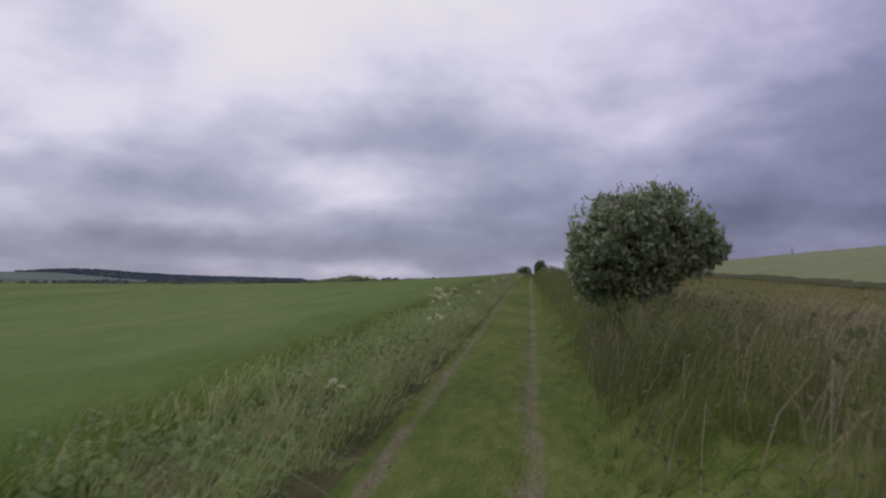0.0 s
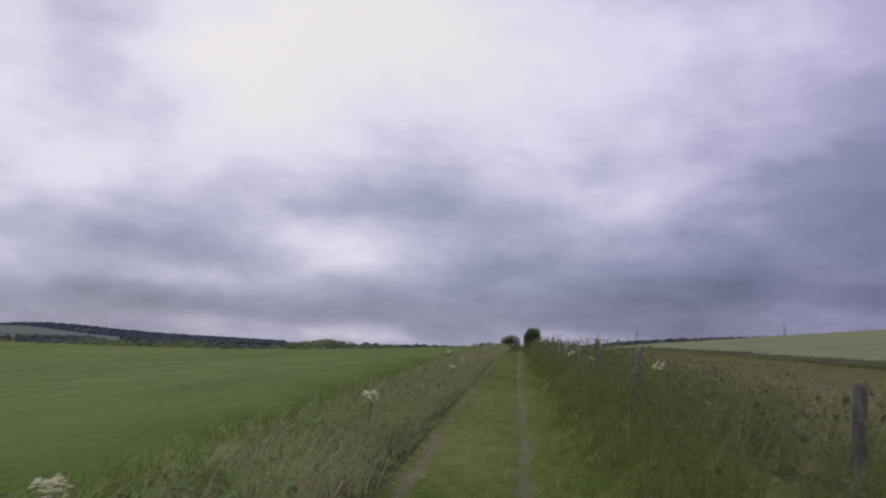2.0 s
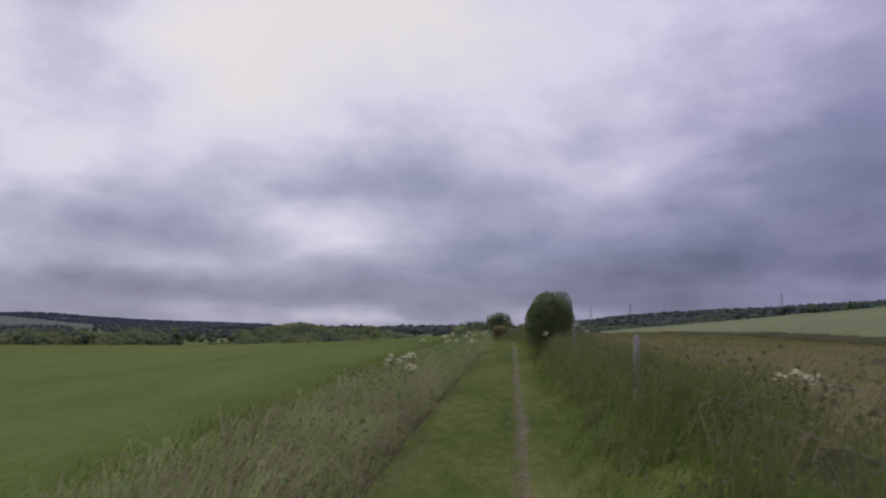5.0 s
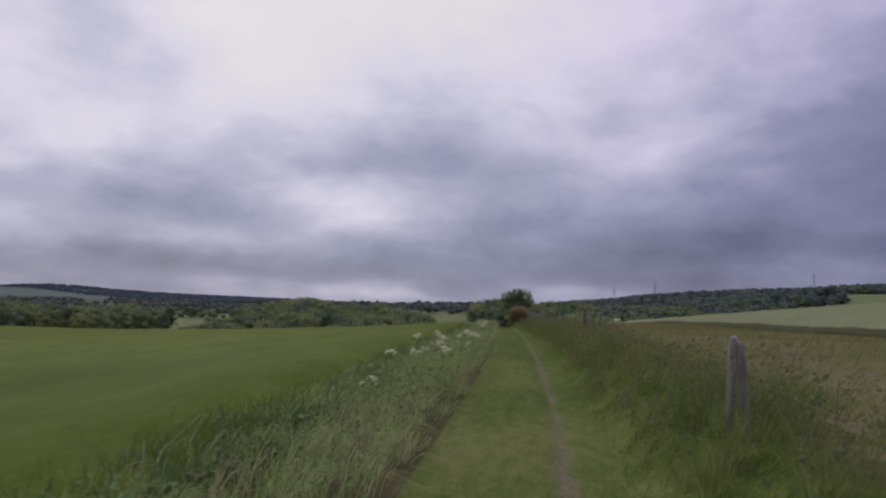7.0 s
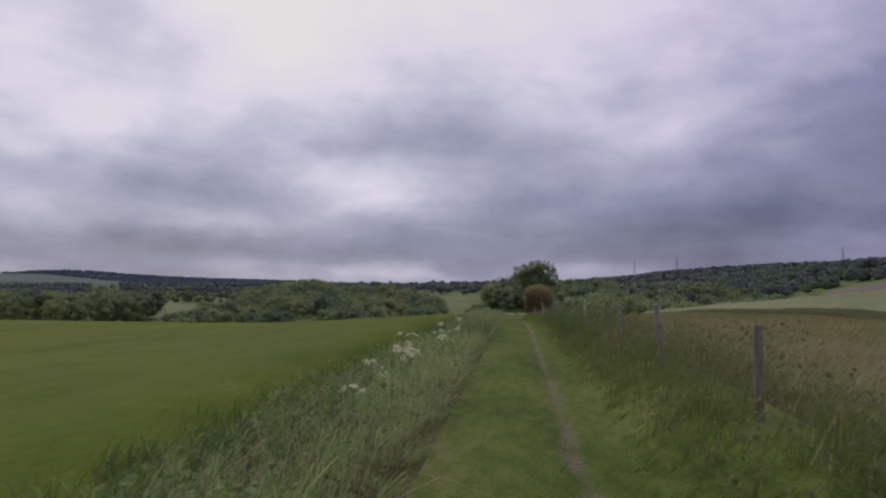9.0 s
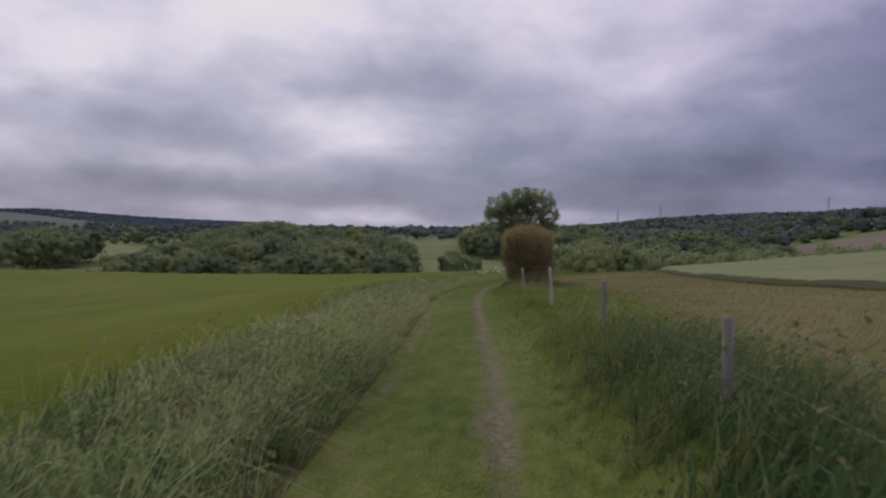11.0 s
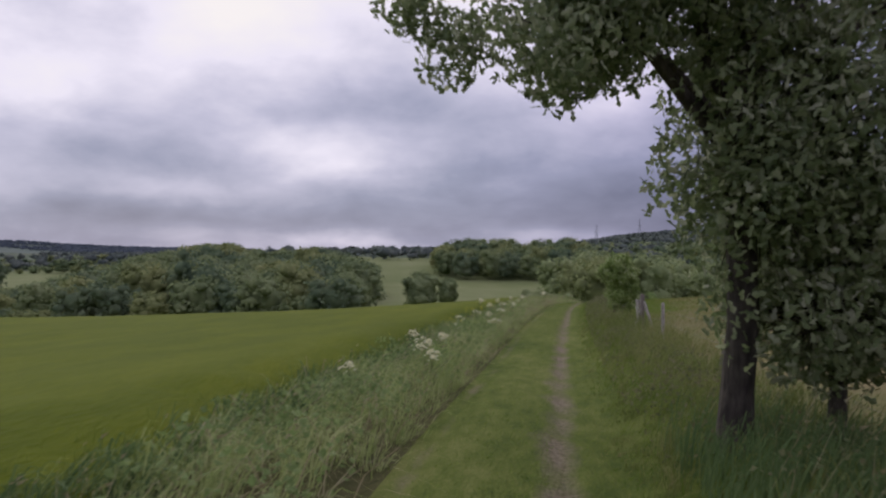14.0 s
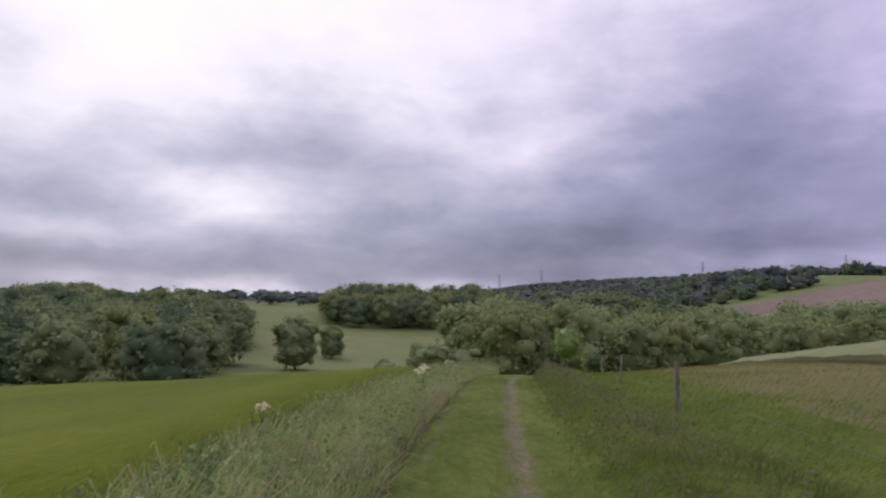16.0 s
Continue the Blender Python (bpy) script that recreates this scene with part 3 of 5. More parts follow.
# ---- blades ----
def blades(name, label, x, y, height, width, mat, lean=0.35, wind=(0.8, -0.25), seed=0, category="grass", base=0.0, arch=0.5, plain=False, fan=None):
    """Arching blades, each two quads and a drooping tip, rooted in the ground."""
    rr = np.random.RandomState(seed)
    n = len(x)
    z = land(x, y) + base - 0.02
    turn = rr.uniform(0, 6.283, n)
    wx, wy = np.cos(turn) * width / 2, np.sin(turn) * width / 2
    dx = height * (lean * wind[0] * rr.uniform(0.3, 1.7, n) + rr.normal(0, 0.24, n))
    dy = height * (lean * wind[1] * rr.uniform(0.3, 1.7, n) + rr.normal(0, 0.24, n))
    if fan is not None:
        dx, dy = dx + height * fan[0], dy + height * fan[1]
    bow = arch * rr.uniform(0.1, 1.0, n)
    P = np.empty((n, 7, 3))
    P[:, 0] = np.stack([x - wx, y - wy, z], -1)
    P[:, 1] = np.stack([x + wx, y + wy, z], -1)
    for k, (f, up_, w_) in enumerate(((0.22, 0.55, 0.95), (0.62, 0.90, 0.7))):
        zz = z + height * (up_ - 0.06 * bow)
        P[:, 2 + 2 * k] = np.stack([x + dx * f + wx * w_, y + dy * f + wy * w_, zz], -1)
        P[:, 3 + 2 * k] = np.stack([x + dx * f - wx * w_, y + dy * f - wy * w_, zz], -1)
    P[:, 6] = np.stack([x + dx * (1 + 0.5 * bow), y + dy * (1 + 0.5 * bow), z + height * (1 - 0.45 * bow)], -1)
    if plain:
        P = P[:, [0, 1, 6]]
        P[:, :2, :2] += (P[:, :2, :2] - P[:, :2, :2].mean(1, keepdims=True)) * 0.5
        T = np.arange(n * 3).reshape(-1, 3)
        return tagged(mesh_object(name, P.reshape(-1, 3), T, [mat]), label, category, kind="stuff")
    i = np.arange(n)[:, None] * 7
    T = np.concatenate([i + [0, 1, 2], i + [0, 2, 3], i + [3, 2, 4], i + [3, 4, 5], i + [5, 4, 6]])
    return tagged(mesh_object(name, P.reshape(-1, 3), T, [mat]), label, category, kind="stuff")


def seed_heads(name, label, x, y, height, size, mat, seed=0, lean=0.3, wind=(0.8, -0.25)):
    """Thin stalks that carry a loose spindle of seed at the tip."""
    rr = np.random.RandomState(seed)
    n = len(x)
    z = land(x, y)
    dx = height * (lean * wind[0] * rr.uniform(0.4, 1.4, n) + rr.normal(0, 0.12, n))
    dy = height * (lean * wind[1] * rr.uniform(0.4, 1.4, n) + rr.normal(0, 0.12, n))
    turn = rr.uniform(0, 3.14, n)
    cx, cy = np.cos(turn), np.sin(turn)
    P = np.empty((n, 7, 3))
    tx, ty, tz = x + dx, y + dy, z + height
    w = 0.006
    P[:, 0] = np.stack([x - cx * w, y - cy * w, z + 0.2], -1)
    P[:, 1] = np.stack([x + cx * w, y + cy * w, z + 0.2], -1)
    P[:, 2] = np.stack([tx, ty, tz - size * 1.6], -1)
    P[:, 3] = np.stack([tx + cx * size * 0.22, ty + cy * size * 0.22, tz - size * 0.8], -1)
    P[:, 4] = np.stack([tx - cx * size * 0.22, ty - cy * size * 0.22, tz - size * 0.8], -1)
    P[:, 5] = np.stack([tx + dx * 0.25, ty + dy * 0.25, tz + size * 0.1], -1)
    P[:, 6] = np.stack([tx + cy * size * 0.2, ty - cx * size * 0.2, tz - size * 0.7], -1)
    i = np.arange(n)[:, None] * 7
    T = np.concatenate([i + [0, 1, 2], i + [2, 3, 5], i + [2, 5, 4], i + [2, 6, 5]])
    return tagged(mesh_object(name, P.reshape(-1, 3), T, [mat]), label, "grass", kind="stuff")


def scatter(n, u0, u1, y0, y1, seed, clump=0.0):
    rr = np.random.RandomState(seed)
    u, y = rr.uniform(u0, u1, n), rr.uniform(y0, y1, n)
    if clump:
        keep = waves(u * 1.0, y, clump, seed + 50) + rr.uniform(-0.9, 0.9, n) > -0.25
        u, y = u[keep], y[keep]
    return u + rut(y), y


def vary(n, lo, hi, seed):
    return np.random.RandomState(seed).uniform(lo, hi, n)


def tussocks(n, each, u0, u1, y0, y1, seed, reach=0.13):
    """Blade roots in tussocks: places, the way each blade leans out of its tussock, and the tussock's vigour."""
    rr = np.random.RandomState(seed)
    cu, cy = rr.uniform(u0, u1, n), rr.uniform(y0, y1, n)
    k = np.repeat(np.arange(n), each)
    a, r = rr.uniform(0, 6.283, n * each), np.abs(rr.normal(0, reach, n * each))
    lean = rr.normal(0, 0.28, (n, 2))
    u, y = cu[k] + r * np.cos(a), cy[k] + r * np.sin(a)
    out_ = r / reach * 0.34
    fan = (out_ * np.cos(a) + lean[k, 0], out_ * np.sin(a) + lean[k, 1])
    return u + rut(y), y, fan, rr.uniform(0.55, 1.25, n)[k]


Y0, Y1 = -2, 392
x, y, fan, vigour = tussocks(8000, 17, -4.7, -2.05, Y0, Y1, 21)
u = x - rut(y)
tall = 0.80 + 0.34 * np.exp(-((y - 246) / 14) ** 2) + 0.12 * waves(x, y, 38, 4)
h = vary(len(x), 0.45, 0.95, 22) * vigour * (1 + 0.2 * waves(x, y, 5, 5)) * (0.45 + 0.55 * step(-1.95, -2.6, u)) * (1 - 0.3 * step(-3.6, -4.8, u)) * tall
blades("verge_grass", "long flowering grass on the verge, bent by wind", x, y, h, vary(len(x), 0.0045, 0.0135, 23), M_GRASS, 0.55, seed=24, arch=1.5, fan=fan)
x, y = scatter(22000, -4.4, -2.0, Y0, Y1, 31, 4.0)
keep = vary(len(x), 0, 1, 35) < 0.25 + 0.75 * np.maximum(np.exp(-((y - 85) / 40) ** 2), np.maximum(np.exp(-((y - 248) / 18) ** 2), 0.35 * step(325, 345, y)))
x, y = x[keep], y[keep]
seed_heads("grass_seed_heads", "tan flowering grass heads over the verge", x, y, vary(len(x), 0.6, 0.95, 32) * (1 + 0.15 * waves(x, y, 5, 5)) * (0.85 + 0.3 * np.exp(-((y - 246) / 14) ** 2)), vary(len(x), 0.02, 0.045, 33), M_SEED, 34, 0.45)
x, y, fan, vigour = tussocks(3400, 16, -4.4, -2.1, Y0, Y1, 36, 0.16)
keep = vary(len(x), 0, 1, 37) < 0.1 + np.maximum(np.maximum(np.exp(-((y - 98) / 30) ** 2), 0.4 * np.exp(-((y - 250) / 14) ** 2)), 0.25 * step(325, 345, y))
x, y, fan, vigour = x[keep], y[keep], (fan[0][keep], fan[1][keep]), vigour[keep]
blades("dry_grass", "pale dry flowering grass flattened by wind on the verge", x, y, vary(len(x), 0.5, 0.9, 38) * vigour, vary(len(x), 0.006, 0.018, 39), M_DRY, 0.7, seed=40, arch=1.1, fan=fan)
x, y, fan, vigour = tussocks(6600, 16, 0.55, 3.7, Y0, Y1, 41)
u = x - rut(y)
keep = vary(len(x), 0, 1, 45) > 0.45 * step(246, 258, y) * (1 - step(284, 298, y))
x, y, fan, vigour, u = x[keep], y[keep], (fan[0][keep], fan[1][keep]), vigour[keep], u[keep]
h = np.minimum(0.95, vary(len(x), 0.35, 0.8, 42) * vigour * (1 + 0.25 * waves(x, y, 4, 6)) * (0.12 + 0.88 * step(0.5, 1.7, u)) * (1.38 - 0.43 * step(110, 150, y) - 0.6 * step(245, 256, y) + 0.5 * step(287, 303, y) - 0.15 * step(320, 336, y) - 0.25 * step(336, 350, y)) * (1 - 0.4 * step(2.6, 3.9, u)) * (1 + 0.3 * np.exp(-((u - 1.45) / 0.4) ** 2) * (1 - step(238, 252, y))))
blades("rank_grass", "rank green grass under the fence", x, y, h, vary(len(x), 0.005, 0.015, 43), M_GRASS_R, 0.5, seed=44, arch=1.3, fan=fan)
x, y = scatter(3600, 1.5, 3.6, Y0, 305, 51, 4.0)
seed_heads("rank_seed_heads", "tan seed heads along the fence line", x, y, vary(len(x), 0.5, 0.85, 52), vary(len(x), 0.02, 0.045, 53), M_SEED, 54, 0.35)
x, y = scatter(150000, -2.05, 1.75, Y0, 372, 61)
u = x - rut(y)
keep = (np.abs(u) > 0.13 + 0.1 * waves(x, y, 3, 9)) & (np.abs(u + 1.78) > 0.08 + 0.08 * waves(x, y, 3, 14))
x, y = x[keep], y[keep]
blades("lane_grass", "short mown grass along the middle of the lane", x, y, vary(len(x), 0.03, 0.07, 62) * (1 + 5.0 * step(0.35, 1.5, x - rut(y)) * (1 + 0.3 * waves(x, y, 2.2, 16))), vary(len(x), 0.008, 0.018, 63), M_SHORT, 0.9, seed=64, plain=True)
x, y = scatter(90000, -6.4, -4.1, Y0, Y1, 71)
u = x - rut(y)
blades("barley_fringe", "tall dark green barley at the field edge", x, y, vary(len(x), 0.35, 0.72, 72), vary(len(x), 0.012, 0.03, 73), M_CROP_EDGE, 0.4, seed=74, category="crop", arch=0.6, plain=True)
x, y, fan, vigour = tussocks(3400, 14, -4.9, -3.7, 60, 356, 111, 0.12)
keep = vary(len(x), 0, 1, 112) < np.maximum(np.exp(-((y - 185) / 28) ** 2), step(245, 262, y))
x, y, fan, vigour = x[keep], y[keep], (fan[0][keep], fan[1][keep]), vigour[keep]
blades("edge_weeds", "dark green tall weeds along the barley edge", x, y, vary(len(x), 0.35, 0.62, 113) * vigour, vary(len(x), 0.012, 0.034, 114), M_EDGE, 0.5, seed=115, arch=0.9, fan=fan)
x, y, fan, vigour = tussocks(620, 14, -4.4, -2.3, 224, 248, 121, 0.14)
blades("edge_weeds", "dark green weeds under the flowering grass", x, y, vary(len(x), 0.4, 0.72, 122) * vigour, vary(len(x), 0.01, 0.026, 123), M_EDGE, 0.5, seed=124, arch=0.9, fan=fan)
x, y, fan, vigour = tussocks(760, 14, 1.25, 3.0, 222, 247, 126, 0.14)
blades("edge_weeds", "dark green tall weeds along the wire fence", x, y, vary(len(x), 0.4, 0.75, 127) * vigour * (0.5 + 0.5 * step(1.1, 1.8, x - rut(y))), vary(len(x), 0.01, 0.028, 128), M_EDGE, 0.5, seed=129, arch=0.9, fan=fan)
x, y = scatter(60000, -34, -6, Y0, Y1, 75)
blades("barley_ears", "bearded barley ears across the field", x, y, vary(len(x), 0.60, 0.74, 76), vary(len(x), 0.012, 0.026, 77), M_EARS, 0.4, seed=78, category="crop", plain=True)
x, y = scatter(64000, 1.5, 12.0, 244, 290, 65)
keep = vary(len(x), 0, 1, 60) < np.exp(-np.maximum(0, x - rut(y) - 2.4 - 2.2 * np.exp(-((y - 264) / 15) ** 2)) / 1.8)
x, y = x[keep], y[keep]
blades("lane_side_grass", "short green grass running out from the lane into the meadow", x, y, vary(len(x), 0.07, 0.2, 66), vary(len(x), 0.008, 0.02, 67), M_SHORT, 0.9, seed=68, plain=True)
x, y = scatter(44000, 1.5, 15.0, 326, 376, 69)
keep = vary(len(x), 0, 1, 59) < np.exp(-np.maximum(0, x - rut(y) - 2.5 - 3.6 * step(328, 344, y)) / 2.2)
x, y = x[keep], y[keep]
blades("lane_side_grass", "green grass running out from the lane across the fence line", x, y, vary(len(x), 0.1, 0.26, 70), vary(len(x), 0.008, 0.022, 79), M_SHORT, 0.9, seed=80, plain=True)
x, y = scatter(120000, 2.9, 18.5, Y0, Y1, 81)
keep = x - rut(y) > 2.9 + 2.0 * np.exp(-((y - 264) / 15) ** 2) + 3.6 * step(328, 344, y) + 0.8 * vary(len(x), -1, 1, 85)
x, y = x[keep], y[keep]
blades("hay_grass", "ripe brownish hay grass in the meadow", x, y, vary(len(x), 0.14, 0.34, 82) * (1 - 0.35 * step(245, 262, y)), vary(len(x), 0.012, 0.03, 83), M_HAY, 0.8, seed=84, plain=True)

# ---- leafy herbs in the verges ----
def part(name, verts, faces, mat, parent, label="", smooth=True, kind=""):
    ob = mesh_object(name, np.asarray(verts, float), np.asarray(faces), [mat], None, smooth)
    ob.parent = parent
    return tagged(ob, label, kind=kind)


OVAL = (np.array([(0, 0), (0.3, 0.26), (0.65, 0.24), (1, 0), (0.65, -0.24), (0.3, -0.26)]), np.array([(0, 1, 2), (0, 2, 3), (0, 3, 4), (0, 4, 5)]))
LOBED = (np.array([(0, 0), (0.3, 0.22), (0.42, 0.1), (0.7, 0.28), (1, 0), (0.7, -0.28), (0.42, -0.1), (0.3, -0.22)]), np.array([(0, 1, 2), (0, 2, 6), (0, 6, 7), (2, 3, 4), (2, 4, 6), (6, 4, 5)]))
SPRAY = (np.array([(0, 0), (0.35, 0.4), (0.8, 0.32), (1, -0.05), (0.55, -0.42), (0.15, -0.3)]), np.array([(0, 1, 2), (0, 2, 3), (0, 3, 4), (0, 4, 5)]))

TUFT = (np.array([(0, 0), (0.5, 0.42), (1, 0.0), (0.5, -0.42)]), np.array([(0, 1, 2), (0, 2, 3)]))


def unit(v):
    return v / np.maximum(np.linalg.norm(v, axis=-1, keepdims=True), 1e-6)


def leaf_mesh(points, out, size, shape, rr, loose=0.9, droop=0.25):
    """Leaves at points, facing roughly outwards: vertices and triangles."""
    tv, tf = shape
    n = len(points)
    nrm = unit(out + rr.normal(0, loose, (n, 3)) + np.array([0, 0, 0.25]))
    a = unit(np.cross(nrm, rr.normal(0, 1, (n, 3))) - np.array([0, 0, droop]))
    b = np.cross(nrm, a)
    fold = -np.abs(tv[:, 1]) * 0.35
    size = np.broadcast_to(size, (n,))[:, None, None]
    P = points[:, None, :] + size * ((tv[:, 0] - 0.5)[None, :, None] * a[:, None, :] + tv[:, 1][None, :, None] * b[:, None, :] + fold[None, :, None] * nrm[:, None, :])
    T = (np.arange(n)[:, None, None] * len(tv) + tf[None]).reshape(-1, 3)
    return P.reshape(-1, 3), T


def herbs(name, label, n, u0, u1, mat, seed, hi, leaf=(0.025, 0.08)):
    rr = np.random.RandomState(seed)
    x_, y_ = scatter(n, u0, u1, Y0, Y1, seed, 3.0)
    if u1 < 0:
        keep_ = rr.uniform(0, 1, len(x_)) > 0.75 * np.exp(-((y_ - 105) / 28) ** 2)
        x_, y_ = x_[keep_], y_[keep_]
    if u1 > 0:
        keep_ = rr.uniform(0, 1, len(x_)) > 0.88 * step(244, 256, y_) * (1 - 0.8 * step(288, 305, y_))
        x_, y_ = x_[keep_], y_[keep_]
    u_ = x_ - rut(y_)
    low_ = 1 - 0.75 * step(-3.4, -4.3, u_) if u1 < 0 else (1 - 0.8 * step(244, 256, y_) * (1 - 0.6 * step(288, 305, y_))) * (0.3 + 0.7 * step(1.0, 1.8, u_)) * (1 - 0.7 * step(2.5, 3.2, u_)) * (1.2 - 0.2 * step(105, 130, y_)) * (1 + 0.3 * np.exp(-((u_ - 1.35) / 0.4) ** 2))
    z_ = land(x_, y_) + rr.uniform(0.1, 1.0, len(x_)) ** 0.8 * hi * low_ * (1 + 0.3 * waves(x_, y_, 4, seed))
    V, T = leaf_mesh(np.stack([x_, y_, z_], -1), np.tile([0.1, -0.2, 0.9], (len(x_), 1)), rr.uniform(*leaf, len(x_)), TUFT, rr, 0.8, 0.3)
    return tagged(mesh_object(name, V, T, [mat]), label, "plants", kind="stuff")


herbs("verge_herbs", "leafy nettles and herbs among the verge grass", 115000, -4.3, -2.05, M_HERB, 91, 0.78, (0.035, 0.11))
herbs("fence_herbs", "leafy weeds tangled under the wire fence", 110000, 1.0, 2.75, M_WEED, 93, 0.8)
x, y = scatter(1500, 1.6, 4.2, Y0, 105, 95, 7.0)
seed_heads("dock_spikes", "thin rusty brown dock spikes in rank grass", x, y, vary(len(x), 0.5, 0.9, 96), vary(len(x), 0.035, 0.08, 97), M_DOCK, 98, 0.15)


# ---- trees and bushes ----
def tube(path, radii, sides=8):
    path, radii = np.asarray(path, float), np.asarray(radii, float)
    d = unit(np.gradient(path, axis=0))
    ref = np.where(np.abs(d[:, 2:3]) > 0.9, np.array([[1.0, 0, 0]]), np.array([[0, 0, 1.0]]))
    a = unit(np.cross(d, ref))
    b = np.cross(d, a)
    ang = np.arange(sides) * 2 * np.pi / sides
    ring = np.cos(ang)[None, :, None] * a[:, None] + np.sin(ang)[None, :, None] * b[:, None]
    V = (path[:, None] + ring * radii[:, None, None]).reshape(-1, 3)
    i = np.arange(len(path) - 1)[:, None] * sides
    j = np.arange(sides)[None]
    k = (j + 1) % sides
    F = np.stack([i + j, i + k, i + sides + k, i + sides + j], -1).reshape(-1, 4)
    return V, F


def join(pieces):
    V, F, n = [], [], 0
    for v, f in pieces:
        V.append(v)
        F.append(np.asarray(f) + n)
        n += len(v)
    return np.concatenate(V), np.concatenate(F)


def limb(start, end, r0, r1, rr, wobble=0.12, steps=7, sides=7):
    s = np.linspace(0, 1, steps)[:, None]
    start, end = np.asarray(start, float), np.asarray(end, float)
    p = start + (end - start) * s
    p[:, 2] += np.sin(s[:, 0] * np.pi) * 0.12 * np.linalg.norm(end - start)
    p[1:-1] += rr.normal(0, wobble, (steps - 2, 3))
    return tube(p, r0 + (r1 - r0) * s[:, 0], sides)


def crown_points(shells, clumps, clump_r, n, rr, low=0.0):
    """Leaf points in rounded clumps set over the surface of a few ellipsoids (centre, radii)."""
    sizes = np.array([r[0] * r[1] + r[1] * r[2] + r[0] * r[2] for _, r in shells])
    which = rr.choice(len(shells), clumps, p=sizes / sizes.sum())
    C, R_ = np.array([c for c, _ in shells], float)[which], np.array([r for _, r in shells], float)[which]
    d = unit(rr.normal(0, 1, (clumps, 3)))
    inner = rr.uniform(0.45, 1.0, (clumps, 1)) ** 0.5
    cc = C + d * R_ * inner * (1 - 0.5 * clump_r / R_.mean(1, keepdims=True))
    r = clump_r * rr.uniform(0.55, 1.25, clumps)
    k = rr.choice(clumps, n, p=r ** 2 / (r ** 2).sum())
    dd = unit(rr.normal(0, 1, (n, 3)))
    p = cc[k] + dd * (r[k] * rr.uniform(0.35, 1.0, n) ** 0.5)[:, None]
    out = unit(dd + 0.6 * d[k])
    return p[p[:, 2] > low], out[p[:, 2] > low]


def dome(shells, rr, rows=9, cols=12):
    """Lumpy closed forms that fill the heart of a crown."""
    pieces = []
    for c, r in shells:
        th = np.linspace(0, np.pi, rows)[:, None]
        ph = np.arange(cols)[None] * 2 * np.pi / cols
        d = np.stack([np.sin(th) * np.cos(ph), np.sin(th) * np.sin(ph), np.cos(th) + 0 * ph], -1)
        lump = rr.uniform(0.78, 0.98, (rows, cols, 1))
        V = (np.array(c) + d * np.array(r) * lump).reshape(-1, 3)
        i = np.arange(rows - 1)[:, None] * cols
        j = np.arange(cols)[None]
        k = (j + 1) % cols
        q = np.stack([i + j, i + cols + j, i + cols + k, i + k], -1).reshape(-1, 4)
        pieces.append((V, np.concatenate([q[:, [0, 1, 2]], q[:, [0, 2, 3]]])))
    return join(pieces)


def plant(name, x_, y_, label, category, group="", sink=0.05):
    ob = new(name)
    ob.location = (x_, y_, float(land(x_, y_)) - sink)
    return tagged(ob, label, category, group)


def woody(root, shells, leaf_mat, n, leaf, shape, clumps, clump_r, seed, stems, limbs, low=0.3, loose=0.9, heart=0.0):
    """Trunk, limbs and a crown under a root; shells and stems are local to the root."""
    rr = np.random.RandomState(seed)
    for i, (a, b, r0, r1) in enumerate(stems):
        V, F = limb(a, b, r0, r1, rr, 0.03, 9, 10)
        flare = np.exp(-np.maximum(V[:, 2], 0) / 0.25)[:, None] * 0.2
        c = np.array([a[0], a[1], 0])
        V[:, :2] += (V[:, :2] - c[:2]) * flare
        part("trunk", V, F, M_BARK, root, "furrowed grey-brown trunk" if i == 0 else "")
    for s, e, r in limbs:
        pieces = [limb(s, e, r, r * 0.25, rr, 0.06)]
        mid = np.asarray(s) * 0.45 + np.asarray(e) * 0.55
        for _ in range(3):
            pieces.append(limb(mid, np.asarray(e) + rr.normal(0, 0.45, 3), r * 0.4, r * 0.1, rr, 0.05))
        part("limb", *join(pieces), M_BARK, root)
    p, o = crown_points(shells, clumps, clump_r, n, rr, low)
    V, T = leaf_mesh(p, o, rr.uniform(0.7, 1.25, len(p)) * leaf, shape, rr, loose)
    if heart:
        V, T = join([(V, T), dome([(c, tuple(heart * a for a in r)) for c, r in shells if c[2] - heart * r[2] > 0.02 or low < 0.3], rr)])
    part("crown", V, T, leaf_mat, root, "", False)


def lumps(d, amount, seed):
    """Uneven bulges over directions d, about 1."""
    r = np.random.RandomState(seed)
    out = np.zeros(len(d))
    for k in range(9):
        v = unit(r.normal(0, 1, 3)) * r.uniform(3.0, 11.0)
        out += np.sin(d @ v + r.uniform(0, 6.28))
    return 1 + amount * out / 3.0


def shell_points(centre, radii, power, n, depth, amount, seed, rr):
    """Points in the leafy outer layer of a rounded body, and their outward directions."""
    d = unit(rr.normal(0, 1, (n, 3)))
    body = np.sum(np.abs(d / np.array(radii)) ** power, 1) ** (-1.0 / power)
    t = 1 - depth * rr.uniform(0, 1, n) ** 1.6
    p = np.array(centre) + d * (body * lumps(d, amount, seed) * t)[:, None]
    return p, unit(d / np.array(radii))


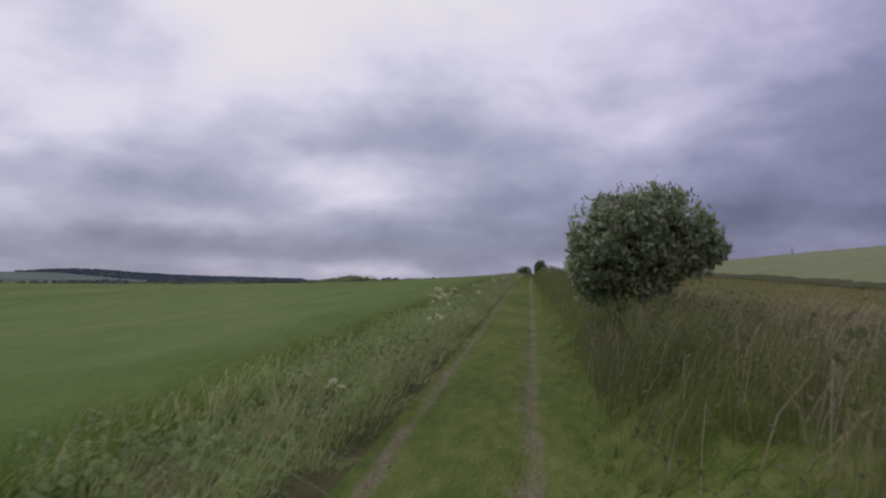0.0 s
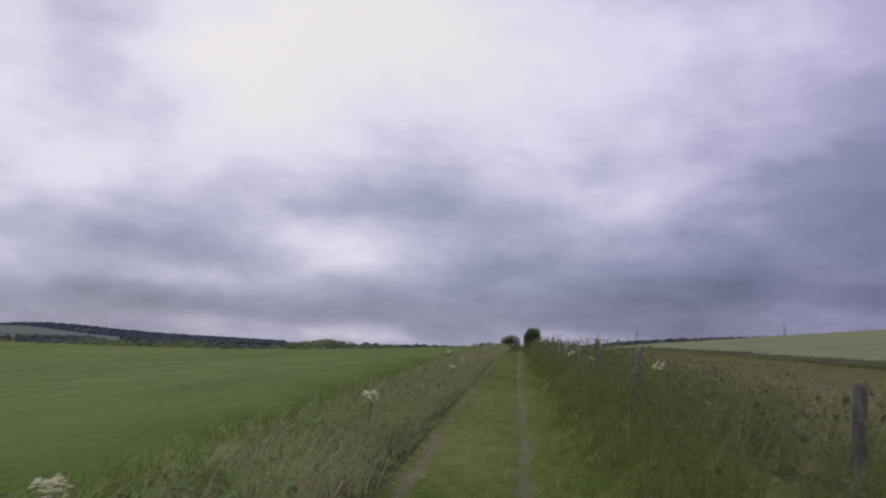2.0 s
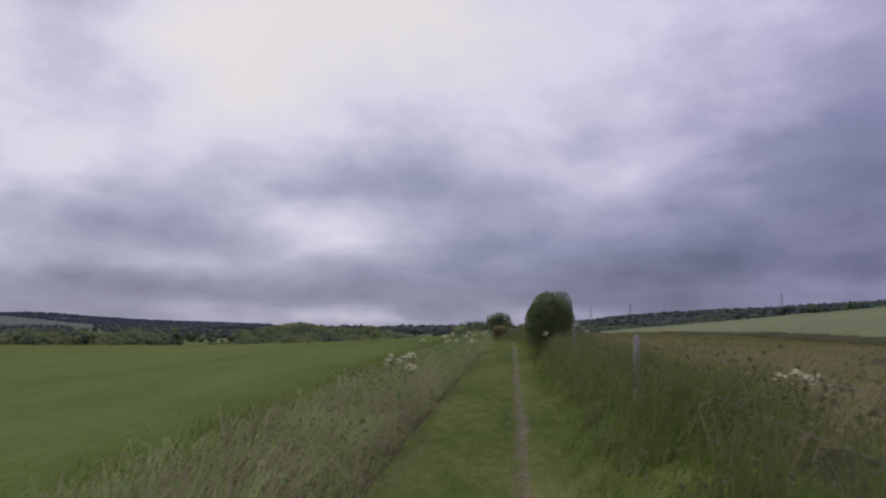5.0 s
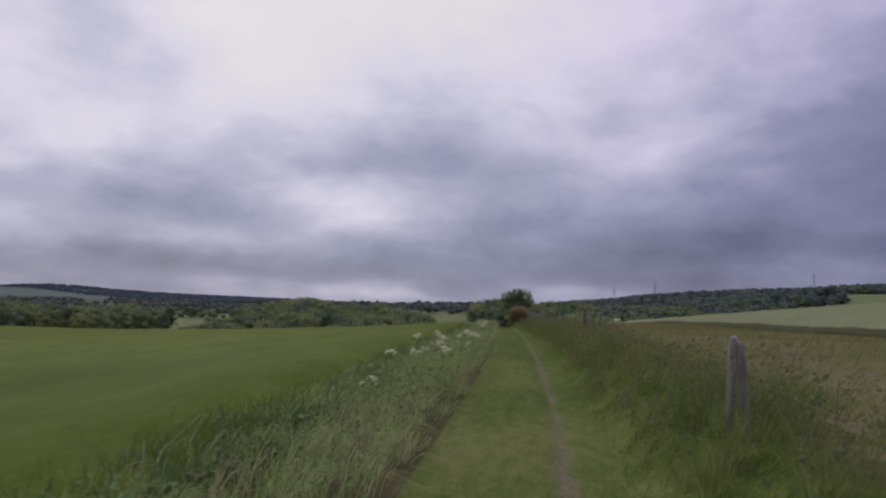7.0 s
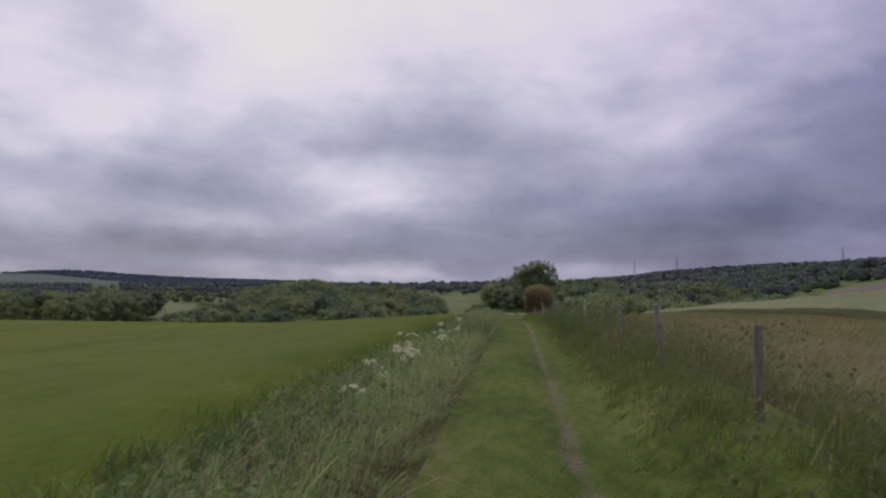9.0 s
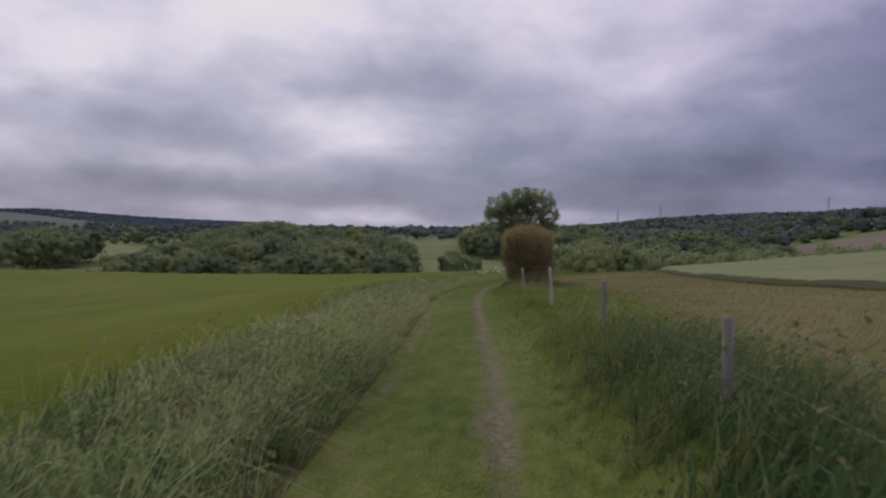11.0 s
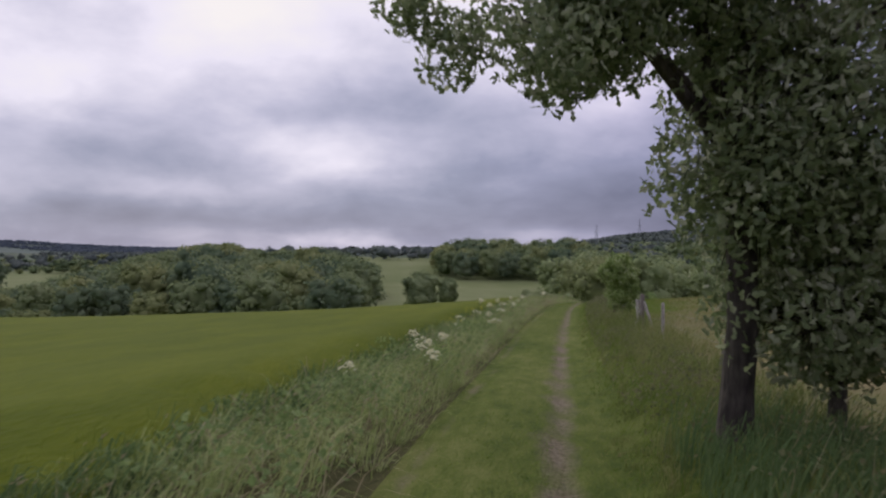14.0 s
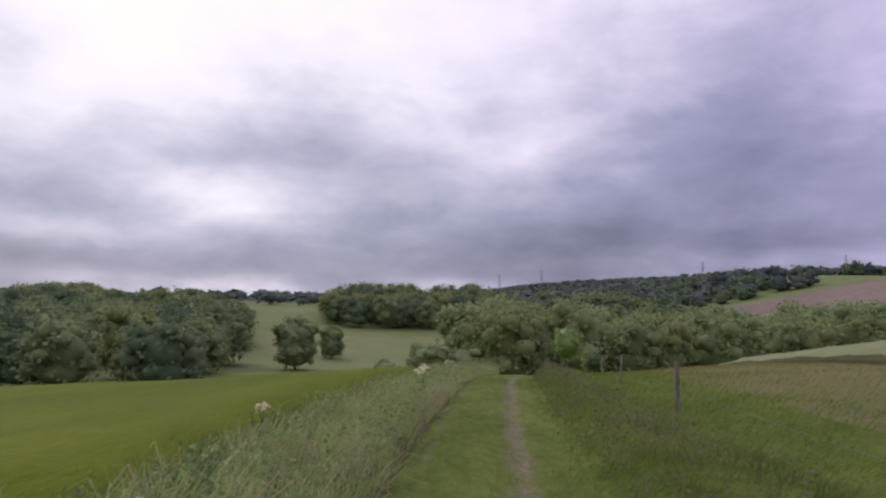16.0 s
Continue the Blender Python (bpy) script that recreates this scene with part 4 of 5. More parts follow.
def sprigs(shells, n, lo, hi, leaf, mat, root, seed, label, lean=0.35, top=0.25):
    """Thin shoots with small leaves that stand out of the upper surface."""
    rr = np.random.RandomState(seed)
    pieces, pts = [], []
    for centre, radii, power, amount, sd in shells:
        d = unit(rr.normal(0, 1, (n, 3)))
        d[:, 2] = np.abs(d[:, 2])
        d = d[d[:, 2] > top]
        body = np.sum(np.abs(d / np.array(radii)) ** power, 1) ** (-1.0 / power)
        a = np.array(centre) + d * (body * lumps(d, amount, sd) * 0.96)[:, None]
        k = len(d)
        b = a + unit(d * lean + np.array([0, 0, 1.0]) + rr.normal(0, 0.22, (k, 3))) * rr.uniform(lo, hi, (k, 1))
        side = unit(np.cross(b - a, rr.normal(0, 1, (k, 3)))) * 0.006
        pieces.append((np.stack([a - side, a + side, b], 1).reshape(-1, 3), np.arange(3 * k).reshape(-1, 3)))
        for f in (0.25, 0.45, 0.65, 0.85, 1.0):
            pts.append(a + (b - a) * f + rr.normal(0, 0.012, (k, 3)))
    p = np.concatenate(pts)
    pieces.append(leaf_mesh(p, np.tile([0, 0, 0.5], (len(p), 1)), leaf * rr.uniform(0.6, 1.2, len(p)), OVAL, rr, 1.0, -0.4))
    part("shoot_fringe", *join(pieces), mat, root, label, False, "stuff")


def bush(root, shells, n, leaf, shape, leaf_mat, seed, stems, depth=0.3, low=0.03, loose=0.8, heart=0.6):
    """A dense bush: stems, inner twigs round a dark core that stands in for shade, and a thick coat of leaves over the
    shells.
    """
    rr = np.random.RandomState(seed)
    for a, b, r0, r1 in stems:
        part("stem", *limb(a, b, r0, r1, rr, 0.03, 7, 8), M_BARK, root)
    pieces = []
    area = np.array([r[0] * r[2] + r[0] * r[1] + r[1] * r[2] for _, r, _, _, _ in shells])
    for (c, r, power, amount, sd), share in zip(shells, area / area.sum()):
        p, o = shell_points(c, r, power, int(n * share), depth, amount, sd, rr)
        ok = p[:, 2] > low
        pieces.append(leaf_mesh(p[ok], o[ok], leaf * rr.uniform(0.65, 1.3, ok.sum()), shape, rr, loose, 0.3))
    part("foliage", *join(pieces), leaf_mat, root, "", False)
    twigs = []
    for c, r, _, _, _ in shells:
        k = 260
        d = unit(rr.normal(0, 1, (k, 3)))
        a = np.array(c) + d * np.array(r) * 0.2
        a[:, 2] = np.maximum(a[:, 2], 0.1)
        b = np.array(c) + unit(d + rr.normal(0, 0.3, (k, 3))) * np.array(r) * 0.97
        b[:, 2] = np.maximum(b[:, 2], 0.06)
        side = unit(np.cross(b - a, rr.normal(0, 1, (k, 3)))) * 0.012
        twigs.append((np.stack([a - side, a + side, b], 1).reshape(-1, 3), np.arange(3 * k).reshape(-1, 3)))
        # added solid filler, dark in place of the shade deep in the bush
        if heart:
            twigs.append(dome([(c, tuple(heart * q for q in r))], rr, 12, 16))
    part("twig_tangle", *join(twigs), M_TWIGS_AND_SHADE, root, "dark tangled twigs", False)


# round oak bush close to the lane, hollow underneath
b1 = plant("oak_bush", 2.35, 15.5, "round grey-green oak bush leaning over the lane edge", "bush")
shells = [((-0.35, 0, 1.85), (1.05, 1.2, 1.02), 2.6, 0.15, 61), ((0.35, 0.1, 2.06), (1.15, 1.15, 0.88), 2.5, 0.15, 62), ((0.95, 0.1, 1.75), (0.75, 0.85, 0.6), 2.2, 0.16, 63),
          ((-0.85, 0, 1.2), (0.6, 0.8, 0.75), 2.2, 0.14, 60), ((0.3, 0.35, 1.2), (0.8, 0.6, 0.6), 2.2, 0.12, 59), ((1.3, -0.1, 1.7), (0.4, 0.45, 0.28), 2.0, 0.2, 58)]
woody(b1, [(c, r) for c, r, *_ in shells], M_OAK_PALE, 20000, 0.135, LOBED, 190, 0.27, 200, [((0.1, 0, 0), (0.15, 0.05, 1.7), 0.11, 0.06), ((0.5, 0.2, 0), (0.8, 0.3, 1.6), 0.07, 0.04)],
      [((0.1, 0, 0.9), (-0.5, -0.1, 1.7), 0.04), ((0.1, 0, 1.0), (0.25, -0.3, 2.1), 0.04), ((0.6, 0.2, 0.9), (0.9, 0, 1.7), 0.035)], 0.3)
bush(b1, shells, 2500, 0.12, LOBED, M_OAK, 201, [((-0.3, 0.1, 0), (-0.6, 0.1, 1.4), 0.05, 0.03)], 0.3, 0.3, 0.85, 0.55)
sprigs(shells[:3], 40, 0.06, 0.2, 0.065, M_OAK_TIP, b1, 202, "spiky young reddish-green shoots", 0.5, 0.1)
# dense hawthorn
b2 = plant("hawthorn_bush", 3.38, 144.8, "dense egg-shaped green hawthorn bush beside the lane", "bush")
shells = [((0.0, 0, 1.15), (1.15, 1.2, 1.15), 2.4, 0.07, 64), ((0.1, 0, 1.6), (1.1, 1.15, 1.15), 2.2, 0.08, 65)]
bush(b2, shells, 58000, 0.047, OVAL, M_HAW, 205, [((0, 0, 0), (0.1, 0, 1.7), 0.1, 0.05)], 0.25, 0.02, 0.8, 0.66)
sprigs(shells, 200, 0.05, 0.14, 0.034, M_HAW_TIP, b2, 206, "young light green upright shoots", 0.5, 0.15)
# reddish-brown bush with upright shoots
b3 = plant("brown_bush", 1.2, 285.6, "broad reddish-brown bush with a fringe of olive shoots", "bush")
shells = [((0.0, 0, 1.9), (1.56, 1.5, 1.85), 3.0, 0.13, 66), ((0.06, 0, 2.7), (1.58, 1.52, 1.25), 2.7, 0.13, 67)]
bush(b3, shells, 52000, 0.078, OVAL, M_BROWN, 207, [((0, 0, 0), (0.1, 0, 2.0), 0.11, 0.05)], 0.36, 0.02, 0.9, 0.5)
sprigs(shells, 2600, 0.12, 0.55, 0.033, M_BROWN_TIP, b3, 209, "thin upright olive-brown shoots", 0.6, 0.0)
# the tall oak
b4 = plant("oak_tree", 0.95, 302.0, "wide-topped green oak leaning over the lane, leafy down its trunk", "tree")
woody(b4, [((-2.35, 0, 5.2), (1.4, 1.6, 1.5)), ((-2.0, 0.1, 6.6), (1.6, 1.6, 1.3)), ((-0.5, 0.2, 6.95), (1.8, 1.8, 1.5)), ((1.2, 0.1, 7.0), (1.8, 1.8, 1.45)), ((2.1, 0, 6.3), (1.15, 1.5, 1.6)), ((2.2, 0.2, 4.7), (0.95, 1.1, 1.1)),
           ((0.8, 0.1, 5.3), (1.6, 1.5, 1.4)), ((-0.7, -0.4, 5.4), (1.3, 1.4, 1.2)), ((-2.0, -0.7, 4.1), (1.0, 1.2, 0.55)), ((0.3, 0, 4.1), (1.0, 1.0, 0.8)), ((0.2, 0.2, 4.9), (1.5, 1.2, 0.8)), ((-1.3, -0.3, 4.4), (1.0, 1.0, 0.65)), ((-1.6, 0.1, 5.9), (1.3, 1.3, 1.1)), ((0.1, 0.1, 7.45), (1.5, 1.4, 0.95))], M_OAK, 50000, 0.116, LOBED, 520, 0.31, 211,
      [((0, 0, 0), (0.1, 0.0, 4.2), 0.17, 0.12), ((1.1, 0.2, 0), (1.0, 0.1, 4.4), 0.09, 0.05)],
      [((0.08, 0, 3.0), (-2.9, -0.5, 5.2), 0.10), ((0.1, 0, 3.4), (-1.8, -1.0, 6.4), 0.09), ((0.1, 0, 3.8), (-1.2, 0.6, 7.4), 0.09), ((0.1, 0, 4.2), (0.6, 0.2, 8.0), 0.09), ((0.1, 0, 3.6), (2.5, 0.2, 6.7), 0.09),
       ((0.1, 0, 3.2), (2.3, -0.6, 4.9), 0.06), ((0.1, 0, 4.0), (0.4, -1.4, 6.6), 0.08), ((0.1, 0, 3.2), (-2.2, -0.8, 4.7), 0.05), ((0.1, 0, 4.0), (1.5, -0.6, 7.4), 0.07)], 0.95)
# leafy shoots round its trunk, as a dense skirt
bush(b4, [((0.9, 0.1, 3.3), (1.55, 1.3, 1.3), 2.4, 0.14, 68), ((1.35, 0.2, 2.2), (1.4, 1.1, 1.3), 2.3, 0.16, 69), ((0.15, -0.2, 2.9), (0.75, 0.8, 1.3), 2.2, 0.14, 70), ((0.9, 0.1, 1.5), (1.15, 0.9, 0.75), 2.2, 0.16, 71), ((2.1, 0.1, 1.5), (0.7, 0.7, 0.8), 2.0, 0.16, 72)], 17000, 0.125, LOBED, M_OAK, 212, [], 0.6, 0.7, 0.95, 0.2)


def foot_grass(name, label, cx, cy, sx, sy, n, lo, hi, mat, seed, clear):
    """Long grass standing round the foot of a bush or tree."""
    rr = np.random.RandomState(seed)
    x_, y_ = rr.normal(cx, sx, n), rr.normal(cy, sy, n)
    keep_ = x_ - rut(y_) > clear
    x_, y_ = x_[keep_], y_[keep_]
    blades(name, label, x_, y_, vary(len(x_), lo, hi, seed + 1), vary(len(x_), 0.006, 0.018, seed + 2), mat, 0.4, seed=seed + 3, arch=1.0)


# the dark weed colour puts shade under the oak and the brown bush
foot_grass("oak_foot_grass", "long uncut grass round the foot of the oak, darkened as tree shade", 1.2, 300.8, 1.1, 1.3, 2600, 0.3, 0.65, M_EDGE, 215, 1.1)
foot_grass("bush_foot_grass", "weedy grass round the foot of the brown bush, darkened as its shade", 1.5, 284.6, 1.2, 0.9, 3800, 0.2, 0.5, M_EDGE, 225, 1.05)
foot_grass("bush_foot_grass", "tall olive grass in front of the round oak bush", 3.0, 12.3, 1.3, 2.4, 5200, 0.35, 0.8, M_WEED, 235, 0.9)
foot_grass("bush_foot_grass", "dry seeding grass in front of the round oak bush", 3.7, 11.5, 1.3, 3.0, 1500, 0.5, 0.95, M_DRY, 245, 1.0)
foot_grass("bush_foot_grass", "long grass round the foot of the hawthorn", 3.3, 143.9, 1.1, 1.0, 2600, 0.35, 0.75, M_GRASS_R, 255, 0.95)
# slim leafy elder
b5 = plant("elder_tree", 4.45, 330.2, "slim bright green elder tree beside the fence", "tree")
woody(b5, [((-0.05, 0, 2.65), (0.75, 0.8, 0.6)), ((0.15, 0, 2.0), (0.9, 0.9, 0.8)), ((-0.55, 0, 2.2), (0.5, 0.55, 0.5)), ((0.1, 0, 1.15), (0.85, 0.85, 0.85)), ((0.5, 0, 1.6), (0.55, 0.6, 0.7))], M_IVY, 15000, 0.085, OVAL, 260, 0.2, 213,
      [((-0.25, 0, 0), (-0.15, 0, 1.9), 0.07, 0.04), ((0.15, 0.1, 0), (0.2, 0, 1.7), 0.05, 0.03)], [((-0.15, 0, 0.9), (-0.6, -0.1, 2.4), 0.03), ((0.2, 0, 0.9), (0.6, 0.1, 2.6), 0.03)], 0.3, heart=0.55)
# small trees where the lane bends away
for gx, gy, hh, ww, mat, lab, seed in ((16.6, 399.5, 4.3, 1.5, M_IVY, "small round yellowish-green thorn tree on the fence line", 221), (26.3, 428.0, 4.2, 1.55, M_IVY, "small round light green thorn tree on the fence line", 223), (19.5, 401.0, 2.0, 1.0, M_HAW, "low green thorn bush on the fence line", 225)):
    s_ = plant("thorn_tree", gx, gy, lab, "tree", "thorn trees at the bend")
    woody(s_, [((0, 0, hh * 0.62), (ww, ww, hh * 0.42))], mat, 2400, 0.14, OVAL, 50, 0.32, seed, [((0, 0, 0), (0.05, 0, hh * 0.6), 0.08, 0.04)], [], 0.3, heart=0.8)
# bushes in the valley meadow
for gx, gy, hh, ww, seed in ((-27.0, 549, 17.0, 7.5, 231), (-20.5, 588, 12.0, 5.0, 233), (6.0, 436, 6.5, 3.6, 235), (11.0, 440, 6.0, 3.2, 237), (0.5, 438, 4.6, 2.6, 239)):
    s_ = plant("meadow_tree", gx, gy, "rounded dark green tree in the valley meadow", "tree", "valley trees")
    rr = np.random.RandomState(seed)
    boughs = [((0, 0, hh * 0.56), (ww * 0.8, ww * 0.8, hh * 0.38)), ((0, 0, hh * 0.27), (ww * 0.9, ww * 0.9, hh * 0.28)), ((0, 0, hh * 0.42), (ww * 0.9, ww * 0.9, hh * 0.3))]
    for k_ in range(7):
        a_ = k_ * 2.4
        boughs.append(((ww * 0.55 * math.cos(a_), ww * 0.55 * math.sin(a_), hh * rr.uniform(0.3, 0.8)), (ww * rr.uniform(0.35, 0.5),) * 2 + (hh * rr.uniform(0.13, 0.2),)))
    woody(s_, boughs, M_WOODLAND, 5600, hh * 0.036, TUFT, 150, hh * 0.07, seed, [((0, 0, 0), (0.1, 0, hh * 0.6), hh * 0.02, hh * 0.01)], [], 0.3, 0.5, 0.8)


# ---- woods ----
def tree_template(seed, n, leaf):
    """A broad-headed tree of unit height: boughs of leaf tufts over a dark heart, with gaps and an uneven outline."""
    rr = np.random.RandomState(seed)
    lobes = 4 if n < 60 else 6 if n < 250 else 9
    shells = [((0, 0, 0.53), (0.40, 0.40, 0.42)), ((0, 0, 0.26), (0.42, 0.42, 0.27))]
    for i in range(lobes):
        a, up_ = i * 2.4 + rr.uniform(-0.6, 0.6), 0.25 + 0.58 * ((i + 0.5) / lobes) ** 0.9
        wide = 0.30 * math.sqrt(max(0.08, 1 - ((up_ - 0.42) / 0.52) ** 2))
        r_ = rr.uniform(0.14, 0.21)
        shells.append(((wide * math.cos(a), wide * math.sin(a), up_), (r_, r_, r_ * rr.uniform(0.85, 1.0))))
    rows_, cols_ = (4, 6) if n < 60 else (5, 7)
    kept = shells[:1] if n < 20 else shells[:4] if n < 60 else shells
    heart = dome([(c, tuple(q * (0.9 if n < 60 else 0.7) for q in r)) for c, r in kept], rr, rows_, cols_)
    sizes = np.array([r[0] * r[2] for _, r in shells])
    k = rr.choice(len(shells), n, p=sizes / sizes.sum())
    d = unit(rr.normal(0, 1, (n, 3)) + np.array([0, 0, 0.3]))
    p = np.array([c for c, _ in shells])[k] + d * np.array([r for _, r in shells])[k] * rr.uniform(0.76, 1.05, (n, 1))
    return join([heart, leaf_mesh(p, d, leaf * rr.uniform(0.6, 1.45, n), TUFT, rr, 0.5, 0.15)])


def woods(name, label, spots, heights, widths, mats, seed, n, leaf, ground_z=None):
    """Many trees joined in one mesh, each of one of a few kinds of foliage."""
    rr = np.random.RandomState(seed)
    kinds = [tree_template(seed + i, n, leaf) for i in range(6)]
    z_ = land(spots[:, 0], spots[:, 1]) if ground_z is None else ground_z
    pieces, index = [], []
    for i in range(len(spots)):
        v, f = kinds[rr.randint(6)]
        a = rr.uniform(0, 6.28)
        c, s = np.cos(a), np.sin(a)
        h_, w_ = heights[i], widths[i]
        pieces.append((np.stack([(v[:, 0] * c - v[:, 1] * s) * w_ + spots[i, 0], (v[:, 0] * s + v[:, 1] * c) * w_ + spots[i, 1], v[:, 2] * h_ + z_[i] - 0.3], -1), f))
        index.append(np.full(len(f), rr.randint(len(mats))))
    V, F = join(pieces)
    return tagged(mesh_object(name, V, F, mats, np.concatenate(index), True), label, "woodland", kind="stuff")


def spread(n, region, gap, seed):
    """Spots at least gap apart inside a region given by a test on x and y."""
    rr = np.random.RandomState(seed)
    test, (xa, xb), (ya, yb) = region
    taken, out = set(), []
    for _ in range(n):
        x_, y_ = rr.uniform(xa, xb), rr.uniform(ya, yb)
        cell = (int(x_ // gap), int(y_ // gap))
        if cell in taken or not test(x_, y_):
            continue
        taken.add(cell)
        out.append((x_, y_))
    return np.array(out)


def sized(spots, lo, hi, seed):
    return np.random.RandomState(seed).uniform(lo, hi, len(spots))


MIXED = [M_WOODLAND, M_WOODLAND_B, M_WOODLAND_C, M_WOODLAND]
# the valley wood: height of its skyline by bearing from the bend before the oak
wood_a = spread(9000, (lambda x_, y_: -0.66 * (y_ - 275) < x_ < -0.15 * (y_ - 300) - 12, (-320, -25), (505, 790)), 18.0, 301)
bearing = np.degrees(np.arctan2(wood_a[:, 0] + 1.9, wood_a[:, 1] - 275))
reach_ = np.hypot(wood_a[:, 0] + 1.9, wood_a[:, 1] - 275)
crest = 2.4 + reach_ * np.tan(np.radians(np.interp(bearing, [-34, -31, -27.5, -24.5, -21.3, -18.9, -17, -15, -12.9, -10.8, -9.2, -7.8], [-3.0, -2.3, -1.5, -0.4, 0.25, 0.25, -0.3, -0.1, 0.1, -0.45, -1.3, -2.3]))) - land(wood_a[:, 0], wood_a[:, 1])
ha = np.clip(np.where(wood_a[:, 1] > 690, crest, np.minimum(sized(wood_a, 15.0, 22.0, 302) * (1.0 + 0.1 * step(520, 640, wood_a[:, 1])), crest)), 0, 24) * sized(wood_a, 0.8, 1.05, 306)
wood_a, ha = wood_a[ha > 4.0], ha[ha > 4.0]
woods("valley_wood", "dense dark green mixed wood filling the valley", wood_a, ha, (np.clip(ha, 6, 20) * 0.75 + 8.0) * sized(wood_a, 0.85, 1.2, 303), MIXED, 304, 900, 0.048)
hedge = []
for hx, hy, tx, ty in ((-200, 690, -760, 770), (-330, 640, -420, 900), (-240, 860, -840, 980), (-520, 745, -600, 960), (-700, 640, -640, 790), (-160, 1010, -900, 1190), (-390, 905, -450, 1120)):
    k_ = int(math.hypot(tx - hx, ty - hy) / 9)
    for f_ in np.linspace(0, 1, k_):
        hedge.append((hx + (tx - hx) * f_, hy + (ty - hy) * f_ + 14 * math.sin(f_ * 7 + hx)))
hedge = np.array(hedge)
hh_ = sized(hedge, 2.5, 6.5, 373) * (1 + 0.7 * (sized(hedge, 0, 1, 375) > 0.85))
woods("valley_hedges", "dark hedges and small trees between the valley fields", hedge, hh_, hh_ * 1.9, MIXED, 374, 60, 0.16)
low = spread(500, (lambda x_, y_: True, (-205, -105), (484, 500)), 5.0, 381)
hl = sized(low, 2.6, 4.6, 382)
woods("valley_hedge", "low field hedge beyond the barley", low, hl, hl * 1.6, MIXED, 383, 200, 0.09)
edge = spread(1200, (lambda x_, y_: -0.55 * (y_ - 275) < x_ < -0.172 * (y_ - 319) - 13, (-190, -28), (470, 504)), 15.0, 391)
hl = sized(edge, 8.5, 14.5, 392)
woods("wood_edge_bushes", "rounded bushes along the edge of the valley wood", edge, hl, hl * 1.25, MIXED, 393, 500, 0.06)
wood_b = spread(400, (lambda x_, y_: True, (-320, -216), (520, 600)), 16.0, 311)
hb = sized(wood_b, 15.0, 20.5, 312)
woods("valley_copse", "tall dark copse at the end of the barley field", wood_b, hb, hb * 1.15, MIXED, 313, 800, 0.048)
wood_c = spread(3000, (lambda x_, y_: not -0.2 * (y_ - 319) < x_ < -0.08 * (y_ - 319), (-45, 60), (688, 800)), 15.0, 321)
hc = sized(wood_c, 13.5, 18.5, 322)
woods("slope_wood", "dark green wood on the slope behind the meadow", wood_c, hc, hc * sized(wood_c, 1.05, 1.35, 323), MIXED, 324, 700, 0.052)
wood_d = spread(1500, (lambda x_, y_: abs(y_ - (505 + 0.55 * (x_ - 20))) < 22, (20, 190), (480, 640)), 13.0, 331)
hd = np.clip(np.interp(wood_d[:, 0], [20, 30, 40, 50, 70, 100, 130, 190], [0.0, 2.0, 2.8, -1.0, -0.5, -1.0, 1.5, 4.0]) - land(wood_d[:, 0], wood_d[:, 1]), 8, 24) * sized(wood_d, 0.8, 1.04, 332)
woods("willow_belt", "belt of lighter green trees below the wheat field", wood_d, hd, hd * sized(wood_d, 0.95, 1.25, 333), [M_WILLOW, M_WOODLAND_B, M_WILLOW], 334, 800, 0.045)
wood_h = spread(4000, (lambda x_, y_: y_ > 560 + 0.4 * (x_ - 40), (42, 160), (560, 880)), 15.0, 335)
hh_ = sized(wood_h, 9, 13, 336)
woods("ridge_foot_wood", "mixed trees at the foot of the far ridge", wood_h, hh_, hh_ * 1.3, MIXED, 337, 200, 0.085)
patch = lambda x_, y_, k: waves(np.float64(x_), np.float64(y_), 240, 341) > k
wood_e = spread(4000, (lambda x_, y_: patch(x_, y_, -0.35) and not (120 < x_ < 330 and y_ < 790), (60, 700), (720, 1150)), 16.0, 342)
he = sized(wood_e, 8, 13, 343)
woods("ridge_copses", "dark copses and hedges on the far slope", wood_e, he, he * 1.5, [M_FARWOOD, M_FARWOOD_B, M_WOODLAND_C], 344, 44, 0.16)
wood_i = spread(9000, (lambda x_, y_: patch(x_, y_, -0.3) or y_ > 1950, (60, 1500), (1150, 2300)), 22.0, 346)
hi = sized(wood_i, 8, 13, 347)
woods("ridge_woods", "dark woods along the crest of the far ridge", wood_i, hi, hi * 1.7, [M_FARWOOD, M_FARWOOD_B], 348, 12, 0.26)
wood_f = spread(5000, (lambda x_, y_: waves(np.float64(x_), np.float64(y_), 300, 351) > -0.1, (-900, 100), (800, 2200)), 20.0, 352)
hf = sized(wood_f, 6, 11, 353)
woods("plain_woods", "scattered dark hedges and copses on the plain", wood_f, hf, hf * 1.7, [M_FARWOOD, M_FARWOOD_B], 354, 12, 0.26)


# ---- the distant hill: an open flank, and a wood over its crest and long shoulder ----
HILL_B = [-52, -46, -41, -37, -35.2, -33.8, -32.2, -30, -28, -26, -23, -20, -17]
HILL_E = [-0.15, -0.1, -0.02, 0.08, 0.24, 0.28, 0.25, 0.08, -0.03, -0.10, -0.16, -0.2, -0.25]


def hill_height(bearing_, range_):
    """Height of the hill at a bearing (degrees) and range (metres) from the middle of the walk."""
    crest_ = 3.0 + 3500 * np.tan(np.radians(np.interp(bearing_, HILL_B, HILL_E)))
    foot_ = -24.0
    t_ = np.clip((range_ - 2500) / 1000, 0, 1)
    return np.where(range_ < 3500, foot_ + (crest_ - foot_) * t_ ** 1.3, crest_ - (range_ - 3500) * 0.03)


